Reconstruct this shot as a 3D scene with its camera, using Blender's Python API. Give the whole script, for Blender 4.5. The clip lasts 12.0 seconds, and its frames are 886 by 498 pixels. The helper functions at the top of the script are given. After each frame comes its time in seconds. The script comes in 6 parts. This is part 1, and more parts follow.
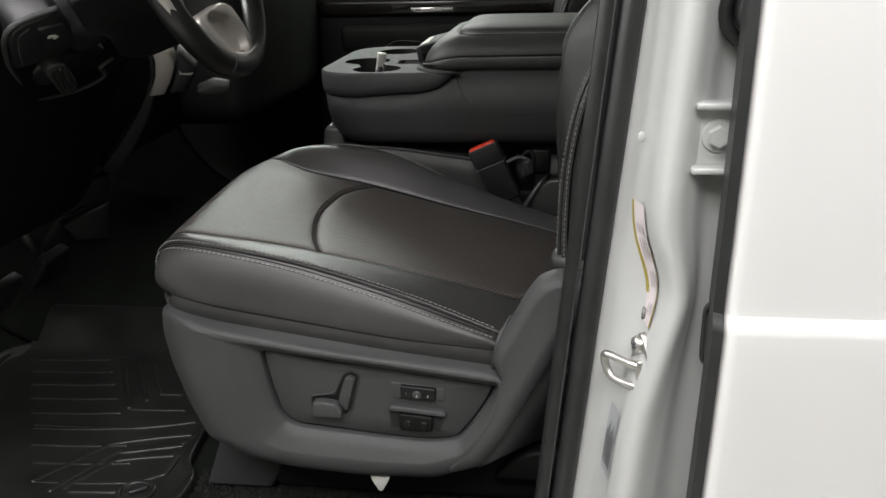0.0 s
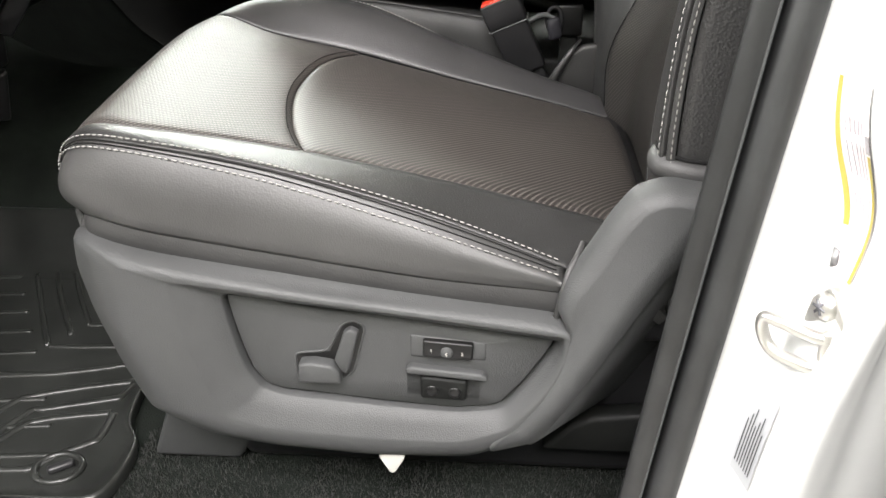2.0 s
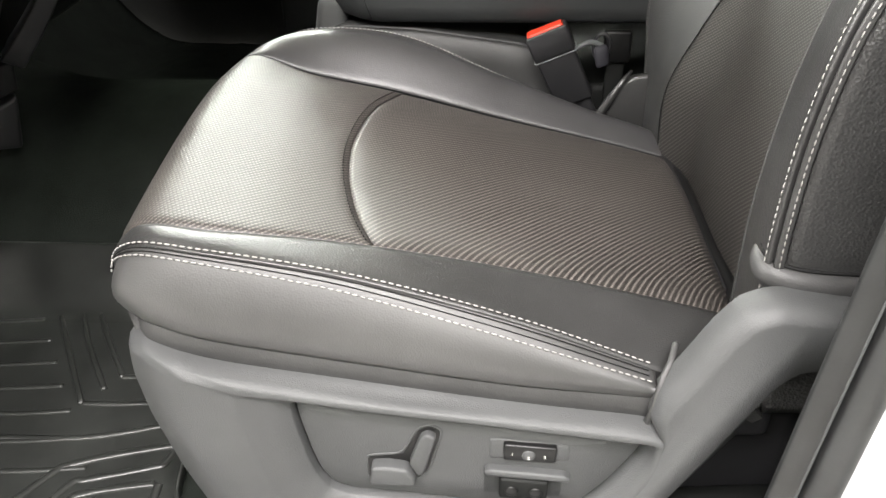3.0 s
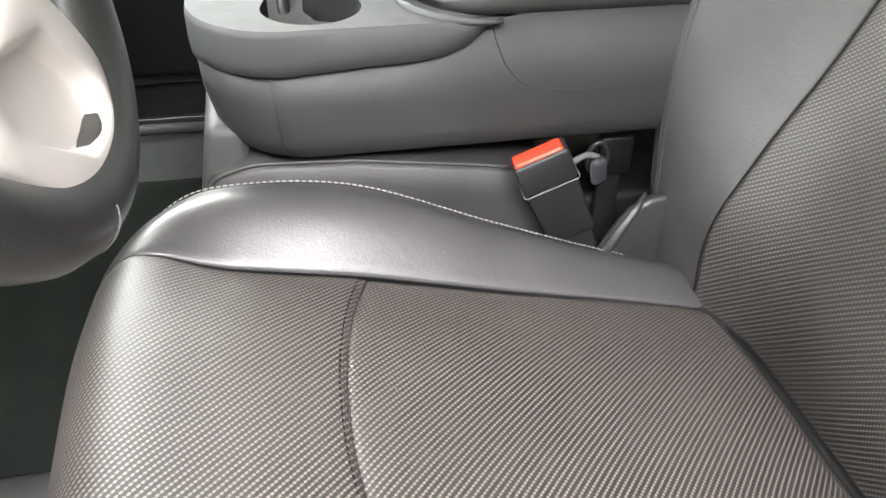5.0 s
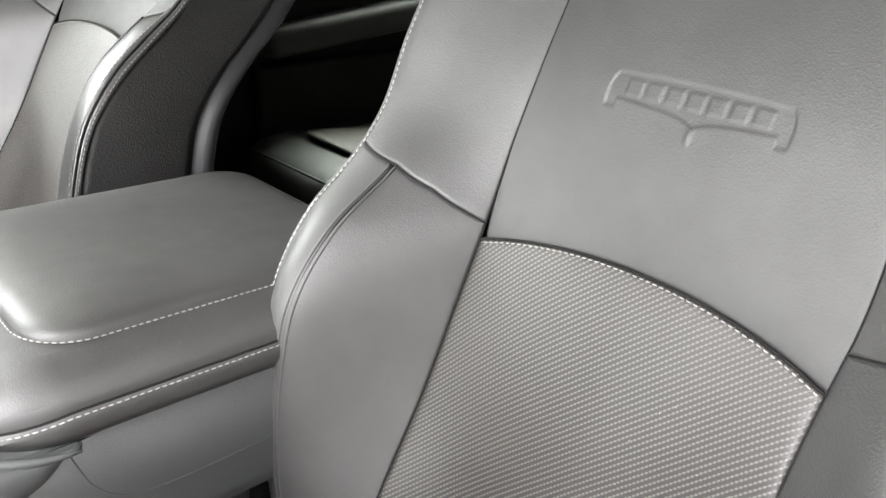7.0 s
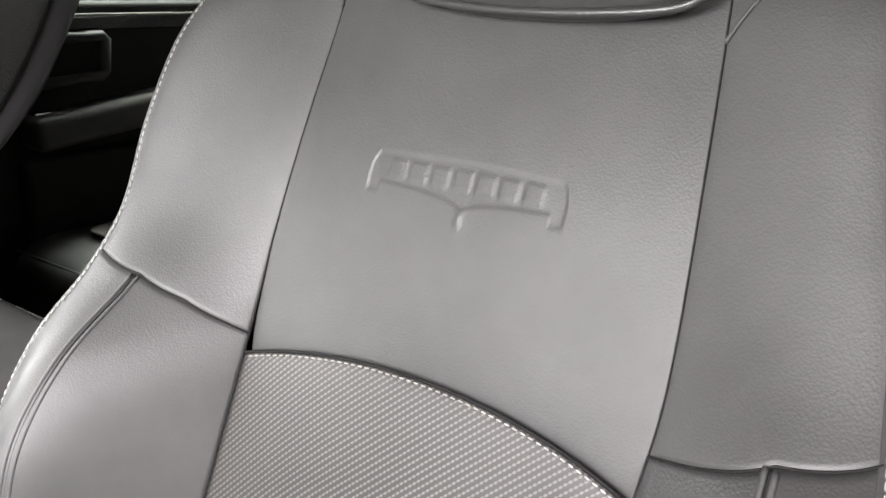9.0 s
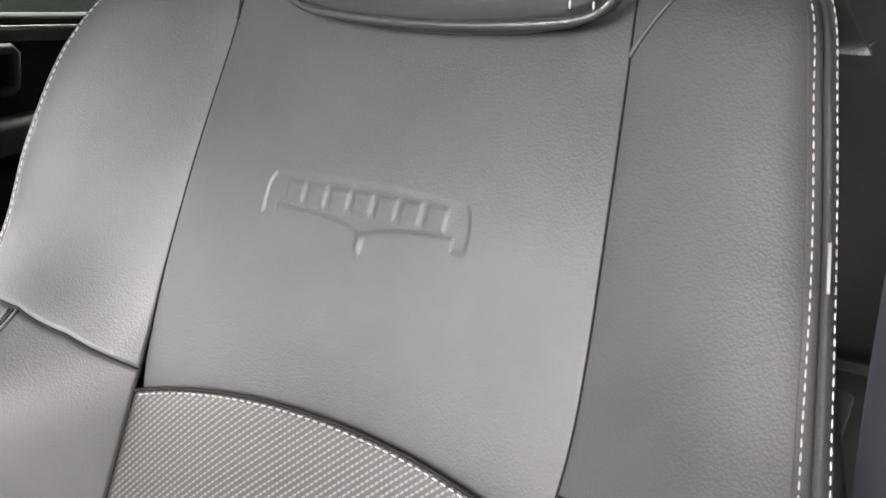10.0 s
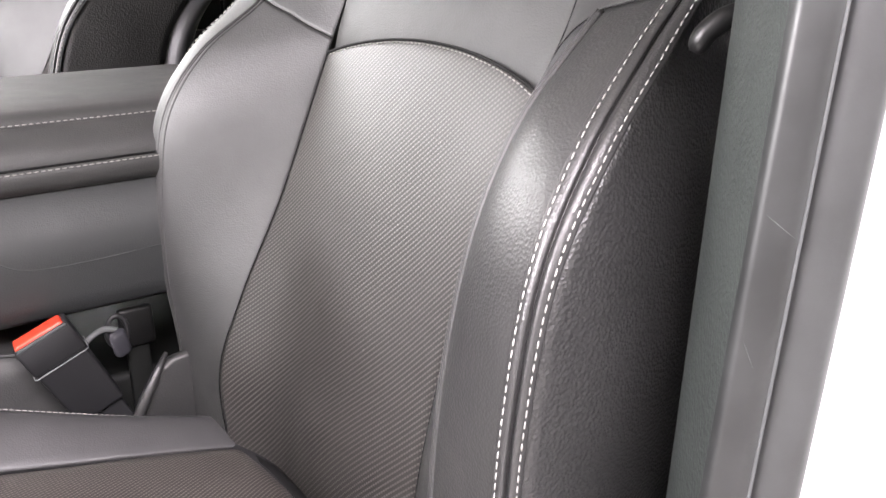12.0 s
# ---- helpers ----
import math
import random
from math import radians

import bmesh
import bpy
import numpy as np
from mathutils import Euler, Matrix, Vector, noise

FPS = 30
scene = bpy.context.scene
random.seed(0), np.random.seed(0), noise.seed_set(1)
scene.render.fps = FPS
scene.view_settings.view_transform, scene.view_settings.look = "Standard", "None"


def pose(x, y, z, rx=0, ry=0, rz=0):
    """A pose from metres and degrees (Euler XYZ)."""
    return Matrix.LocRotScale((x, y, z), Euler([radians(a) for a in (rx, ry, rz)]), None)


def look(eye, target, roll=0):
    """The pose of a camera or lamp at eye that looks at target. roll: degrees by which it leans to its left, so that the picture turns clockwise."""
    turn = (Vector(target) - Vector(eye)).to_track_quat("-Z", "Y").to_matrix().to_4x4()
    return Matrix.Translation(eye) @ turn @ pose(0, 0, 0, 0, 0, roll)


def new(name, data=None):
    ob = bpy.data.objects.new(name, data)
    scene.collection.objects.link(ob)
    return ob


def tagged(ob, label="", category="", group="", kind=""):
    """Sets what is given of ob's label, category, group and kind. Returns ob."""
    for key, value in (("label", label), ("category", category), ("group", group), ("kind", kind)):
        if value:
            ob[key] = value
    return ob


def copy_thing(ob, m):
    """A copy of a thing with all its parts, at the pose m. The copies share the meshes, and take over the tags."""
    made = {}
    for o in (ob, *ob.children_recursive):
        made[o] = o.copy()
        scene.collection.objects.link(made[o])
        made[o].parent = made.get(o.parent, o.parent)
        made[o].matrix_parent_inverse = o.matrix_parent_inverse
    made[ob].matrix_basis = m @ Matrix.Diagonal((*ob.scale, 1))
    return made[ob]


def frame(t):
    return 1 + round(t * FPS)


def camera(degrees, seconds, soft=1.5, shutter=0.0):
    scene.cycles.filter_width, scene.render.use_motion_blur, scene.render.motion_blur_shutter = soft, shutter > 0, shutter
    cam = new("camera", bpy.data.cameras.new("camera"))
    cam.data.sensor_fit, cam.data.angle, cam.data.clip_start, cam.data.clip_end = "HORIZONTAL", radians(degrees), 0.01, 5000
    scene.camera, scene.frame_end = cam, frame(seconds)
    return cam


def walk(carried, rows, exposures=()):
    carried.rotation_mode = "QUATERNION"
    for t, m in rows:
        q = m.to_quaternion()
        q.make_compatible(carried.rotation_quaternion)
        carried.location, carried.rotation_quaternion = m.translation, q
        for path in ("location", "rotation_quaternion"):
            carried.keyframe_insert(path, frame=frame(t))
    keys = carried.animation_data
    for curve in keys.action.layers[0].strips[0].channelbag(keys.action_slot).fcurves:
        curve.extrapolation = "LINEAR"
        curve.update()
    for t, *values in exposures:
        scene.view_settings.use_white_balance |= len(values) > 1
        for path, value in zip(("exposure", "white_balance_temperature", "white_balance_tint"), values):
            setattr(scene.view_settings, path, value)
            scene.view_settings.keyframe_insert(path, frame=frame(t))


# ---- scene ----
cam = camera(56.0, 12.0)
PATH = [
    (0, (0.007, 0.184, 1.503), (-0.259, 2.043, 0.815), -1.7),
    (0.5, (-0.048, 0.225, 1.488), (-0.271, 2.08, 0.776), -1.2),
    (1, (-0.075, 0.338, 1.465), (-0.264, 2.174, 0.697), -1.0),
    (1.5, (-0.106, 0.438, 1.43), (-0.257, 2.244, 0.585), -0.6),
    (2, (-0.119, 0.486, 1.415), (-0.25, 2.229, 0.443), -0.5),
    (2.5, (-0.166, 0.522, 1.47), (-0.283, 2.222, 0.423), -0.4),
    (2.7, (-0.182, 0.542, 1.487), (-0.304, 2.235, 0.43), -0.8),
    (4.3, (-0.3, 0.88, 1.526), (-0.192, 2.486, 0.338), 1.1),
    (4.5, (-0.318, 0.92, 1.533), (-0.198, 2.517, 0.336), 1.0),
    (5, (-0.368, 1.005, 1.55), (-0.017, 2.584, 0.373), 1.4),
    (5.5, (-0.366, 1.043, 1.585), (0.267, 2.542, 0.422), 0.7),
    (6, (-0.343, 1.076, 1.636), (0.541, 2.483, 0.523), 1.9),
    (6.5, (-0.337, 1.102, 1.679), (0.772, 2.454, 0.709), 3.1),
    (7, (-0.336, 1.115, 1.696), (0.933, 2.443, 0.905), 3.3),
    (9, (-0.228, 1.136, 1.689), (1.333, 2.222, 1.07), 1.9),
    (9.5, (-0.185, 1.145, 1.682), (1.429, 2.175, 1.103), 2.3),
    (10, (-0.184, 1.132, 1.689), (1.457, 2.112, 1.099), 2.0),
    (10.5, (-0.189, 1.092, 1.669), (1.475, 2.015, 1.052), 1.8),
    (10.7, (-0.180, 1.062, 1.637), (1.468, 2.073, 1.066), 1.6),
    (11, (-0.213, 1.025, 1.621), (1.365, 2.071, 0.978), 0.7),
    (11.3, (-0.213, 0.963, 1.558), (1.207, 2.239, 0.962), 1.4),
    (11.5, (-0.227, 0.945, 1.531), (1.124, 2.277, 0.898), 1.5),
    (12, (-0.226, 0.832, 1.505), (0.849, 2.379, 0.833), -0.4),
]
EXPOSURES = [(0, -0.5, 6550, 9), (0.5, -0.36, 6550, 9), (1, 0.06, 6550, 10), (1.5, 0.74, 6600, 10), (2, 1.12, 6650, 10), (2.5, 1.28, 6700, 9), (4.5, 2.3, 6600, 12),
             (5, 2.28, 6450, 12), (5.5, 2.5, 6350, 12), (6, 2.52, 6400, 12), (6.5, 2.34, 6420, 13), (7, 2.22, 6450, 13), (9, 2.22, 6500, 17), (10, 2.21, 6500, 18), (10.5, 2.32, 6500, 19), (11, 2.22, 6500, 20), (12, 2.12, 6500, 21)]
walk(cam, [(t, look(eye, target, roll)) for t, eye, target, roll in PATH], EXPOSURES)

# ---- world, lights, exposure ----
world = bpy.data.worlds.new("garage_air")
scene.world = world
world.use_nodes = True
world.node_tree.nodes["Background"].inputs[0].default_value = (0.55, 0.56, 0.55, 1)
world.node_tree.nodes["Background"].inputs[1].default_value = 0.03


def area_lamp(name, eye, target, sx, sy, watts, colour=(1, 0.985, 0.965)):
    data = bpy.data.lights.new(name, "AREA")
    data.shape, data.size, data.size_y, data.energy, data.color = "RECTANGLE", sx, sy, watts, colour
    ob = new(name, data)
    ob.matrix_world = look(eye, target)
    return ob


# rows of ceiling tubes in the workshop: beside the open door, two ahead of the windscreen, two along the far side
LAMPS = [((-0.1, -1.2, 3.55), (0.0, 1.2, 1.0), 3.6, 0.7, 146, (0.995, 0.98, 0.965)),
         ((-3.0, 1.0, 3.55), (0.0, 1.5, 1.3), 1.4, 3.6, 232, (1.0, 0.975, 0.985)),
         ((-5.4, 2.1, 3.55), (0.0, 1.6, 1.5), 1.0, 3.2, 240, (0.93, 1.0, 0.93)),
         ((-1.7, 6.2, 3.45), (-0.4, 1.4, 1.1), 2.4, 0.8, 140, (0.95, 1.0, 0.95)),
         ((1.5, 3.62, 3.6), (0.75, 2.45, 1.1), 2.2, 0.9, 180, (0.90, 1.0, 0.86)),
         ((-0.3, -0.52, 3.6), (-0.2, 1.4, 1.1), 2.4, 0.40, 82, (1.0, 0.95, 1.0))]
for eye, target, sx, sy, watts, colour in LAMPS:
    area_lamp("ceiling_tubes", eye, target, sx, sy, watts, colour)


# ---- materials ----
def nodes_of(name):
    mat = bpy.data.materials.new(name)
    mat.use_nodes = True
    nt = mat.node_tree
    return mat, nt, nt.nodes["Principled BSDF"]


def node(nt, kind, **settings):
    n = nt.nodes.new(kind)
    for key, value in settings.items():
        n.inputs[key].default_value = value
    return n


def surface(name, colour, rough=0.5, metal=0.0, grain=900.0, grain_bump=0.12, vary=0.18, blotch=9.0,
            rough_vary=0.12, coat=0.0, grain_kind="noise", distance=0.0006, spec=0.5, stretch=None, wrinkle=0.0):
    """A plain material with fine relief and slow variation of tone and gloss, in object space metres."""
    mat, nt, bsdf = nodes_of(name)
    link = nt.links.new
    co = nt.nodes.new("ShaderNodeTexCoord")
    slow = node(nt, "ShaderNodeTexNoise", Scale=blotch, Detail=4.0, Roughness=0.6)
    link(co.outputs["Object"], slow.inputs["Vector"])
    tone = nt.nodes.new("ShaderNodeValToRGB")
    lo, hi = [c * (1 - vary) for c in colour], [min(1, c * (1 + vary)) for c in colour]
    tone.color_ramp.elements[0].color, tone.color_ramp.elements[1].color = (*lo, 1), (*hi, 1)
    tone.color_ramp.elements[0].position, tone.color_ramp.elements[1].position = 0.3, 0.7
    link(slow.outputs["Fac"], tone.inputs["Fac"])
    link(tone.outputs["Color"], bsdf.inputs["Base Color"])
    gloss = nt.nodes.new("ShaderNodeMapRange")
    gloss.inputs["To Min"].default_value, gloss.inputs["To Max"].default_value = rough * (1 - rough_vary), rough * (1 + rough_vary)
    mid = node(nt, "ShaderNodeTexNoise", Scale=blotch * 5, Detail=3.0)
    link(co.outputs["Object"], mid.inputs["Vector"])
    link(mid.outputs["Fac"], gloss.inputs["Value"])
    link(gloss.outputs["Result"], bsdf.inputs["Roughness"])
    bsdf.inputs["Metallic"].default_value = metal
    bsdf.inputs["Coat Weight"].default_value = coat
    bsdf.inputs["Specular IOR Level"].default_value = spec
    bsdf.inputs["Coat Roughness"].default_value = 0.04
    if grain_bump:
        if grain_kind == "voronoi":
            fine = node(nt, "ShaderNodeTexVoronoi", Scale=grain)
            out = fine.outputs["Distance"]
        else:
            fine = node(nt, "ShaderNodeTexNoise", Scale=grain, Detail=2.0)
            out = fine.outputs["Fac"]
        if stretch:
            turn = nt.nodes.new("ShaderNodeMapping")
            turn.inputs["Rotation"].default_value, turn.inputs["Scale"].default_value = (0.5, 0.6, 0.3), stretch
            link(co.outputs["Object"], turn.inputs["Vector"])
            link(turn.outputs["Vector"], fine.inputs["Vector"])
        else:
            link(co.outputs["Object"], fine.inputs["Vector"])
        bump = node(nt, "ShaderNodeBump", Strength=grain_bump, Distance=distance)
        link(out, bump.inputs["Height"])
        link(bump.outputs["Normal"], bsdf.inputs["Normal"])
        if wrinkle:                                       # slow creases and slack in the hide
            crease = node(nt, "ShaderNodeTexNoise", Scale=34.0, Detail=5.0, Roughness=0.62, Distortion=1.2)
            link(co.outputs["Object"], crease.inputs["Vector"])
            slack = node(nt, "ShaderNodeBump", Strength=wrinkle, Distance=0.006)
            link(crease.outputs["Fac"], slack.inputs["Height"])
            link(slack.outputs["Normal"], bump.inputs["Normal"])
    return mat


def perforated(name, colour, hole, way=1, slot=2.3, rows=0.0041, step=0.0036):
    """Leather with slanting rows of short punched slots, staggered from row to row; UV is in metres."""
    mat, nt, bsdf = nodes_of(name)
    link = nt.links.new

    def maths(op, a, b=None, c=None):
        n = nt.nodes.new("ShaderNodeMath")
        n.operation = op
        for k, v in enumerate((a, b, c)):
            if v is None:
                continue
            if isinstance(v, (int, float)):
                n.inputs[k].default_value = v
            else:
                link(v, n.inputs[k])
        return n.outputs[0]
    co = nt.nodes.new("ShaderNodeTexCoord")
    split = nt.nodes.new("ShaderNodeSeparateXYZ")
    link(co.outputs["UV"], split.inputs[0])
    u, w = split.outputs[0], split.outputs[1]
    along = maths("MULTIPLY", maths("ADD", maths("MULTIPLY", u, way), w), 0.7071 / step)
    across = maths("MULTIPLY", maths("SUBTRACT", w, maths("MULTIPLY", u, way)), 0.7071 / rows)
    shift = maths("MULTIPLY", maths("FLOOR", across), 0.5)
    da = maths("ABSOLUTE", maths("SUBTRACT", maths("FRACT", maths("ADD", along, shift)), 0.5))
    db = maths("ABSOLUTE", maths("SUBTRACT", maths("FRACT", across), 0.5))
    far = maths("SQRT", maths("ADD", maths("POWER", maths("MULTIPLY", da, slot), 2.0), maths("POWER", maths("MULTIPLY", db, 4.0), 2.0)))
    edge = nt.nodes.new("ShaderNodeMapRange")
    edge.inputs["From Min"].default_value, edge.inputs["From Max"].default_value = 0.55, 1.10
    edge.inputs["To Min"].default_value, edge.inputs["To Max"].default_value = 1.0, 0.0
    link(far, edge.inputs["Value"])
    slow = node(nt, "ShaderNodeTexNoise", Scale=7.0, Detail=4.0)
    link(co.outputs["Object"], slow.inputs["Vector"])
    base = nt.nodes.new("ShaderNodeValToRGB")
    base.color_ramp.elements[0].color = (*[c * 0.8 for c in colour], 1)
    base.color_ramp.elements[1].color = (*[c * 1.25 for c in colour], 1)
    base.color_ramp.elements[0].position, base.color_ramp.elements[1].position = 0.3, 0.7
    link(slow.outputs["Fac"], base.inputs["Fac"])
    mix = nt.nodes.new("ShaderNodeMix")
    mix.data_type = "RGBA"
    link(edge.outputs["Result"], mix.inputs["Factor"])
    link(base.outputs["Color"], mix.inputs["A"])
    mix.inputs["B"].default_value = (*hole, 1)
    link(mix.outputs["Result"], bsdf.inputs["Base Color"])
    fine = node(nt, "ShaderNodeTexVoronoi", Scale=1100.0)
    link(co.outputs["Object"], fine.inputs["Vector"])
    b1 = node(nt, "ShaderNodeBump", Strength=0.12, Distance=0.0005)
    link(fine.outputs["Distance"], b1.inputs["Height"])
    b2 = node(nt, "ShaderNodeBump", Strength=0.32, Distance=0.0006)
    link(edge.outputs["Result"], b2.inputs["Height"])
    link(b1.outputs["Normal"], b2.inputs["Normal"])
    link(b2.outputs["Normal"], bsdf.inputs["Normal"])
    bsdf.inputs["Roughness"].default_value = 0.48
    return mat


leather = surface("black_leather", (0.025, 0.025, 0.0245), 0.37, grain=520, grain_bump=0.20, grain_kind="voronoi", distance=0.0010, wrinkle=0.05)
leather_soft = surface("black_leather_smooth", (0.030, 0.030, 0.0295), 0.54, grain=600, grain_bump=0.22, grain_kind="voronoi", distance=0.0007, wrinkle=0.035)
# lighter copy of the smooth leather, with the light on the cushion side in it
lit_flank_leather = surface("lit_flank_leather", (0.046, 0.046, 0.045), 0.46, grain=600, grain_bump=0.16, grain_kind="voronoi", distance=0.0007, wrinkle=0.035)
grained_leather = surface("grained_leather", (0.029, 0.029, 0.0285), 0.40, grain=420, grain_bump=0.5, grain_kind="voronoi", distance=0.0013, wrinkle=0.06)
# base colour raised above the other leathers to stand in for missing sheen
bolster_leather = surface("shiny_black_leather", (0.037, 0.0365, 0.0368), 0.41, grain=620, grain_bump=0.16, grain_kind="voronoi", distance=0.0007, wrinkle=0.05)
mesh_leather = perforated("perforated_leather", (0.0175, 0.0155, 0.0138), (0.120, 0.108, 0.098), 1, 2.0)
back_mesh = perforated("perforated_back_leather", (0.0145, 0.0133, 0.0122), (0.076, 0.071, 0.066), -1, 2.0)
bench_leather = surface("brownish_bench_leather", (0.040, 0.035, 0.029), 0.6, grain=350, grain_bump=0.5, grain_kind="voronoi")
thread = surface("pale_thread", (0.235, 0.23, 0.217), 0.7, grain=3000, grain_bump=0.1)
dark_thread = surface("dark_thread", (0.006, 0.006, 0.006), 0.8, spec=0.2)
plastic = surface("grey_plastic", (0.044, 0.0455, 0.0455), 0.58, grain=800, grain_bump=0.3, grain_kind="voronoi", distance=0.0007, vary=0.1)
plastic_smooth = surface("black_plastic", (0.014, 0.014, 0.015), 0.42, grain=1200, grain_bump=0.05)
plastic_mid = surface("satin_grey_plastic", (0.033, 0.0355, 0.0355), 0.66, grain=1300, grain_bump=0.15, vary=0.08, spec=0.4)
trim_grey = surface("pillar_trim_plastic", (0.025, 0.0290, 0.0268), 0.44, grain=500, grain_bump=0.8, distance=0.0010, vary=0.1, stretch=(1.0, 0.55, 0.7))
carpet = surface("black_carpet", (0.012, 0.0142, 0.0122), 1.0, grain=700, grain_bump=0.8, distance=0.003, vary=0.25, blotch=14, spec=0.05)
pile = surface("carpet_fibre", (0.034, 0.035, 0.033), 0.9, grain_bump=0.0, vary=0.6, blotch=300, spec=0.1)
rubber_mat = surface("black_rubber_mat", (0.0150, 0.0160, 0.0147), 0.36, grain=500, grain_bump=0.15, vary=0.35, blotch=14)
seal_rubber = surface("weatherstrip_rubber", (0.015, 0.0158, 0.0158), 0.46, grain=260, grain_bump=0.18, vary=0.3, blotch=20)
tinted_glass, _nt, _b = nodes_of("tinted_glass")
_b.inputs["Base Color"].default_value = (0.045, 0.055, 0.05, 1)
_b.inputs["Transmission Weight"].default_value, _b.inputs["Roughness"].default_value = 1.0, 0.02
console_black = surface("console_skin", (0.026, 0.0275, 0.028), 0.55, grain=700, grain_bump=0.25, grain_kind="voronoi", vary=0.12, spec=0.4)
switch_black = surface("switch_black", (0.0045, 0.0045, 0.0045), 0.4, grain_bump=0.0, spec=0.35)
# darker copy of the black plastic, with deep shade put into its colour
shaded_black = surface("shaded_black_plastic", (0.005, 0.0055, 0.005), 0.62, grain=600, grain_bump=0.15, spec=0.2)
wheel_leather = surface("wheel_leather", (0.012, 0.0125, 0.012), 0.30, grain=900, grain_bump=0.12, grain_kind="voronoi")
flap_rubber = surface("flap_rubber", (0.009, 0.0095, 0.0095), 0.42, grain=300, grain_bump=0.1, vary=0.35, blotch=30)
white_paint = surface("white_paint", (0.72, 0.72, 0.71), 0.25, grain=220, grain_bump=0.01, vary=0.004, coat=1.0)
# the body's white, darkened in colour to offset strong light on the jamb
jamb_paint = surface("dimmed_jamb_white", (0.47, 0.48, 0.47), 0.33, grain=160, grain_bump=0.05, vary=0.04, coat=0.5)
red_plastic = surface("red_button_plastic", (0.50, 0.035, 0.016), 0.35, grain=1500, grain_bump=0.05, vary=0.1)
steel = surface("zinc_steel", (0.66, 0.65, 0.62), 0.38, metal=1.0, grain=700, grain_bump=0.1, vary=0.12)
chrome = surface("chrome", (0.80, 0.80, 0.80), 0.10, metal=1.0, grain_bump=0.0)
silver = surface("satin_silver_paint", (0.50, 0.475, 0.44), 0.42, metal=0.6, grain=1500, grain_bump=0.05, vary=0.06)
beige = surface("beige_pillar_trim", (0.70, 0.62, 0.50), 0.75, grain=900, grain_bump=0.25, vary=0.04)
strap_grey = surface("grey_strap", (0.11, 0.115, 0.115), 0.5, grain=1400, grain_bump=0.2, vary=0.15)
switch_grey = surface("dull_grey_metal", (0.16, 0.16, 0.16), 0.45, metal=0.4, grain=900, grain_bump=0.3, vary=0.4, blotch=220)
belt_web = surface("grey_belt_webbing", (0.024, 0.0235, 0.029), 0.6, grain=1400, grain_bump=0.4, vary=0.15)
white_plastic = surface("white_plastic", (0.56, 0.55, 0.51), 0.4, grain=600, grain_bump=0.05, vary=0.05)
walnut = surface("dark_wood_trim", (0.008, 0.0065, 0.006), 0.25, grain=60, grain_bump=0.03, vary=0.5, blotch=25, coat=1.0)
label_white = surface("label_paper", (0.60, 0.545, 0.555), 0.5, grain=300, grain_bump=0.02, vary=0.05)
label_yellow = surface("label_yellow", (0.30, 0.25, 0.05), 0.5, grain=300, grain_bump=0.02, vary=0.08)
label_print = surface("label_print", (0.26, 0.25, 0.26), 0.55, grain=300, grain_bump=0.02, vary=0.05)
label_grey = surface("label_grey_foil", (0.33, 0.34, 0.35), 0.45, grain=300, grain_bump=0.02, vary=0.08)
ink = surface("label_ink", (0.10, 0.10, 0.11), 0.6)
concrete = surface("workshop_concrete", (0.36, 0.35, 0.33), 0.6, grain=60, grain_bump=0.2, vary=0.2, blotch=1.5)
wall_paint = surface("workshop_wall_paint", (0.66, 0.66, 0.64), 0.7, grain=80, grain_bump=0.1, vary=0.05, blotch=1.0)
headliner = surface("pale_headliner", (0.66, 0.62, 0.57), 0.9, grain=700, grain_bump=0.3, vary=0.05)


# ---- mesh helpers ----
def part(name, bm, material, parent=None, label="", smooth=True):
    me = bpy.data.meshes.new(name)
    if isinstance(bm, bmesh.types.BMesh):
        bm.to_mesh(me)
        bm.free()
    else:
        verts, faces = bm[0], bm[1]
        me.from_pydata([tuple(v) for v in verts], [], faces)
        if len(bm) > 2:
            uv = me.uv_layers.new(name="UVMap")
            for loop in me.loops:
                uv.data[loop.index].uv = bm[2][loop.vertex_index]
    me.update()
    if smooth:
        me.polygons.foreach_set("use_smooth", bm[3] if isinstance(bm, tuple) and len(bm) > 3 else [True] * len(me.polygons))
    me.materials.append(material)
    ob = new(name, me)
    if parent:
        ob.parent = parent
    return tagged(ob, label)


def thing(name, label, category, group="", at=(0, 0, 0)):
    ob = new(name)
    ob.empty_display_size = 0.05
    ob.location = at
    return tagged(ob, label, category, group)


def rounded(ob, width=0.003, segments=3, angle=35):
    m = ob.modifiers.new("edge", "BEVEL")
    m.width, m.segments, m.limit_method, m.angle_limit = width, segments, "ANGLE", radians(angle)
    m.harden_normals = False
    return ob


def catmull(P, t):
    """P: (n, ...) controls, t: array in 0..n-1."""
    P = np.asarray(P, float)
    n = len(P)
    Q = np.concatenate([[2 * P[0] - P[1]], P, [2 * P[-1] - P[-2]]])
    t = np.clip(np.asarray(t, float), 0, n - 1 - 1e-9)
    i = t.astype(int)
    u = (t - i).reshape(t.shape + (1,) * (P.ndim - 1))
    a, b, c, d = Q[i], Q[i + 1], Q[i + 2], Q[i + 3]
    return 0.5 * (2 * b + (c - a) * u + (2 * a - 5 * b + 4 * c - d) * u ** 2 + (3 * b - a - 3 * c + d) * u ** 3)


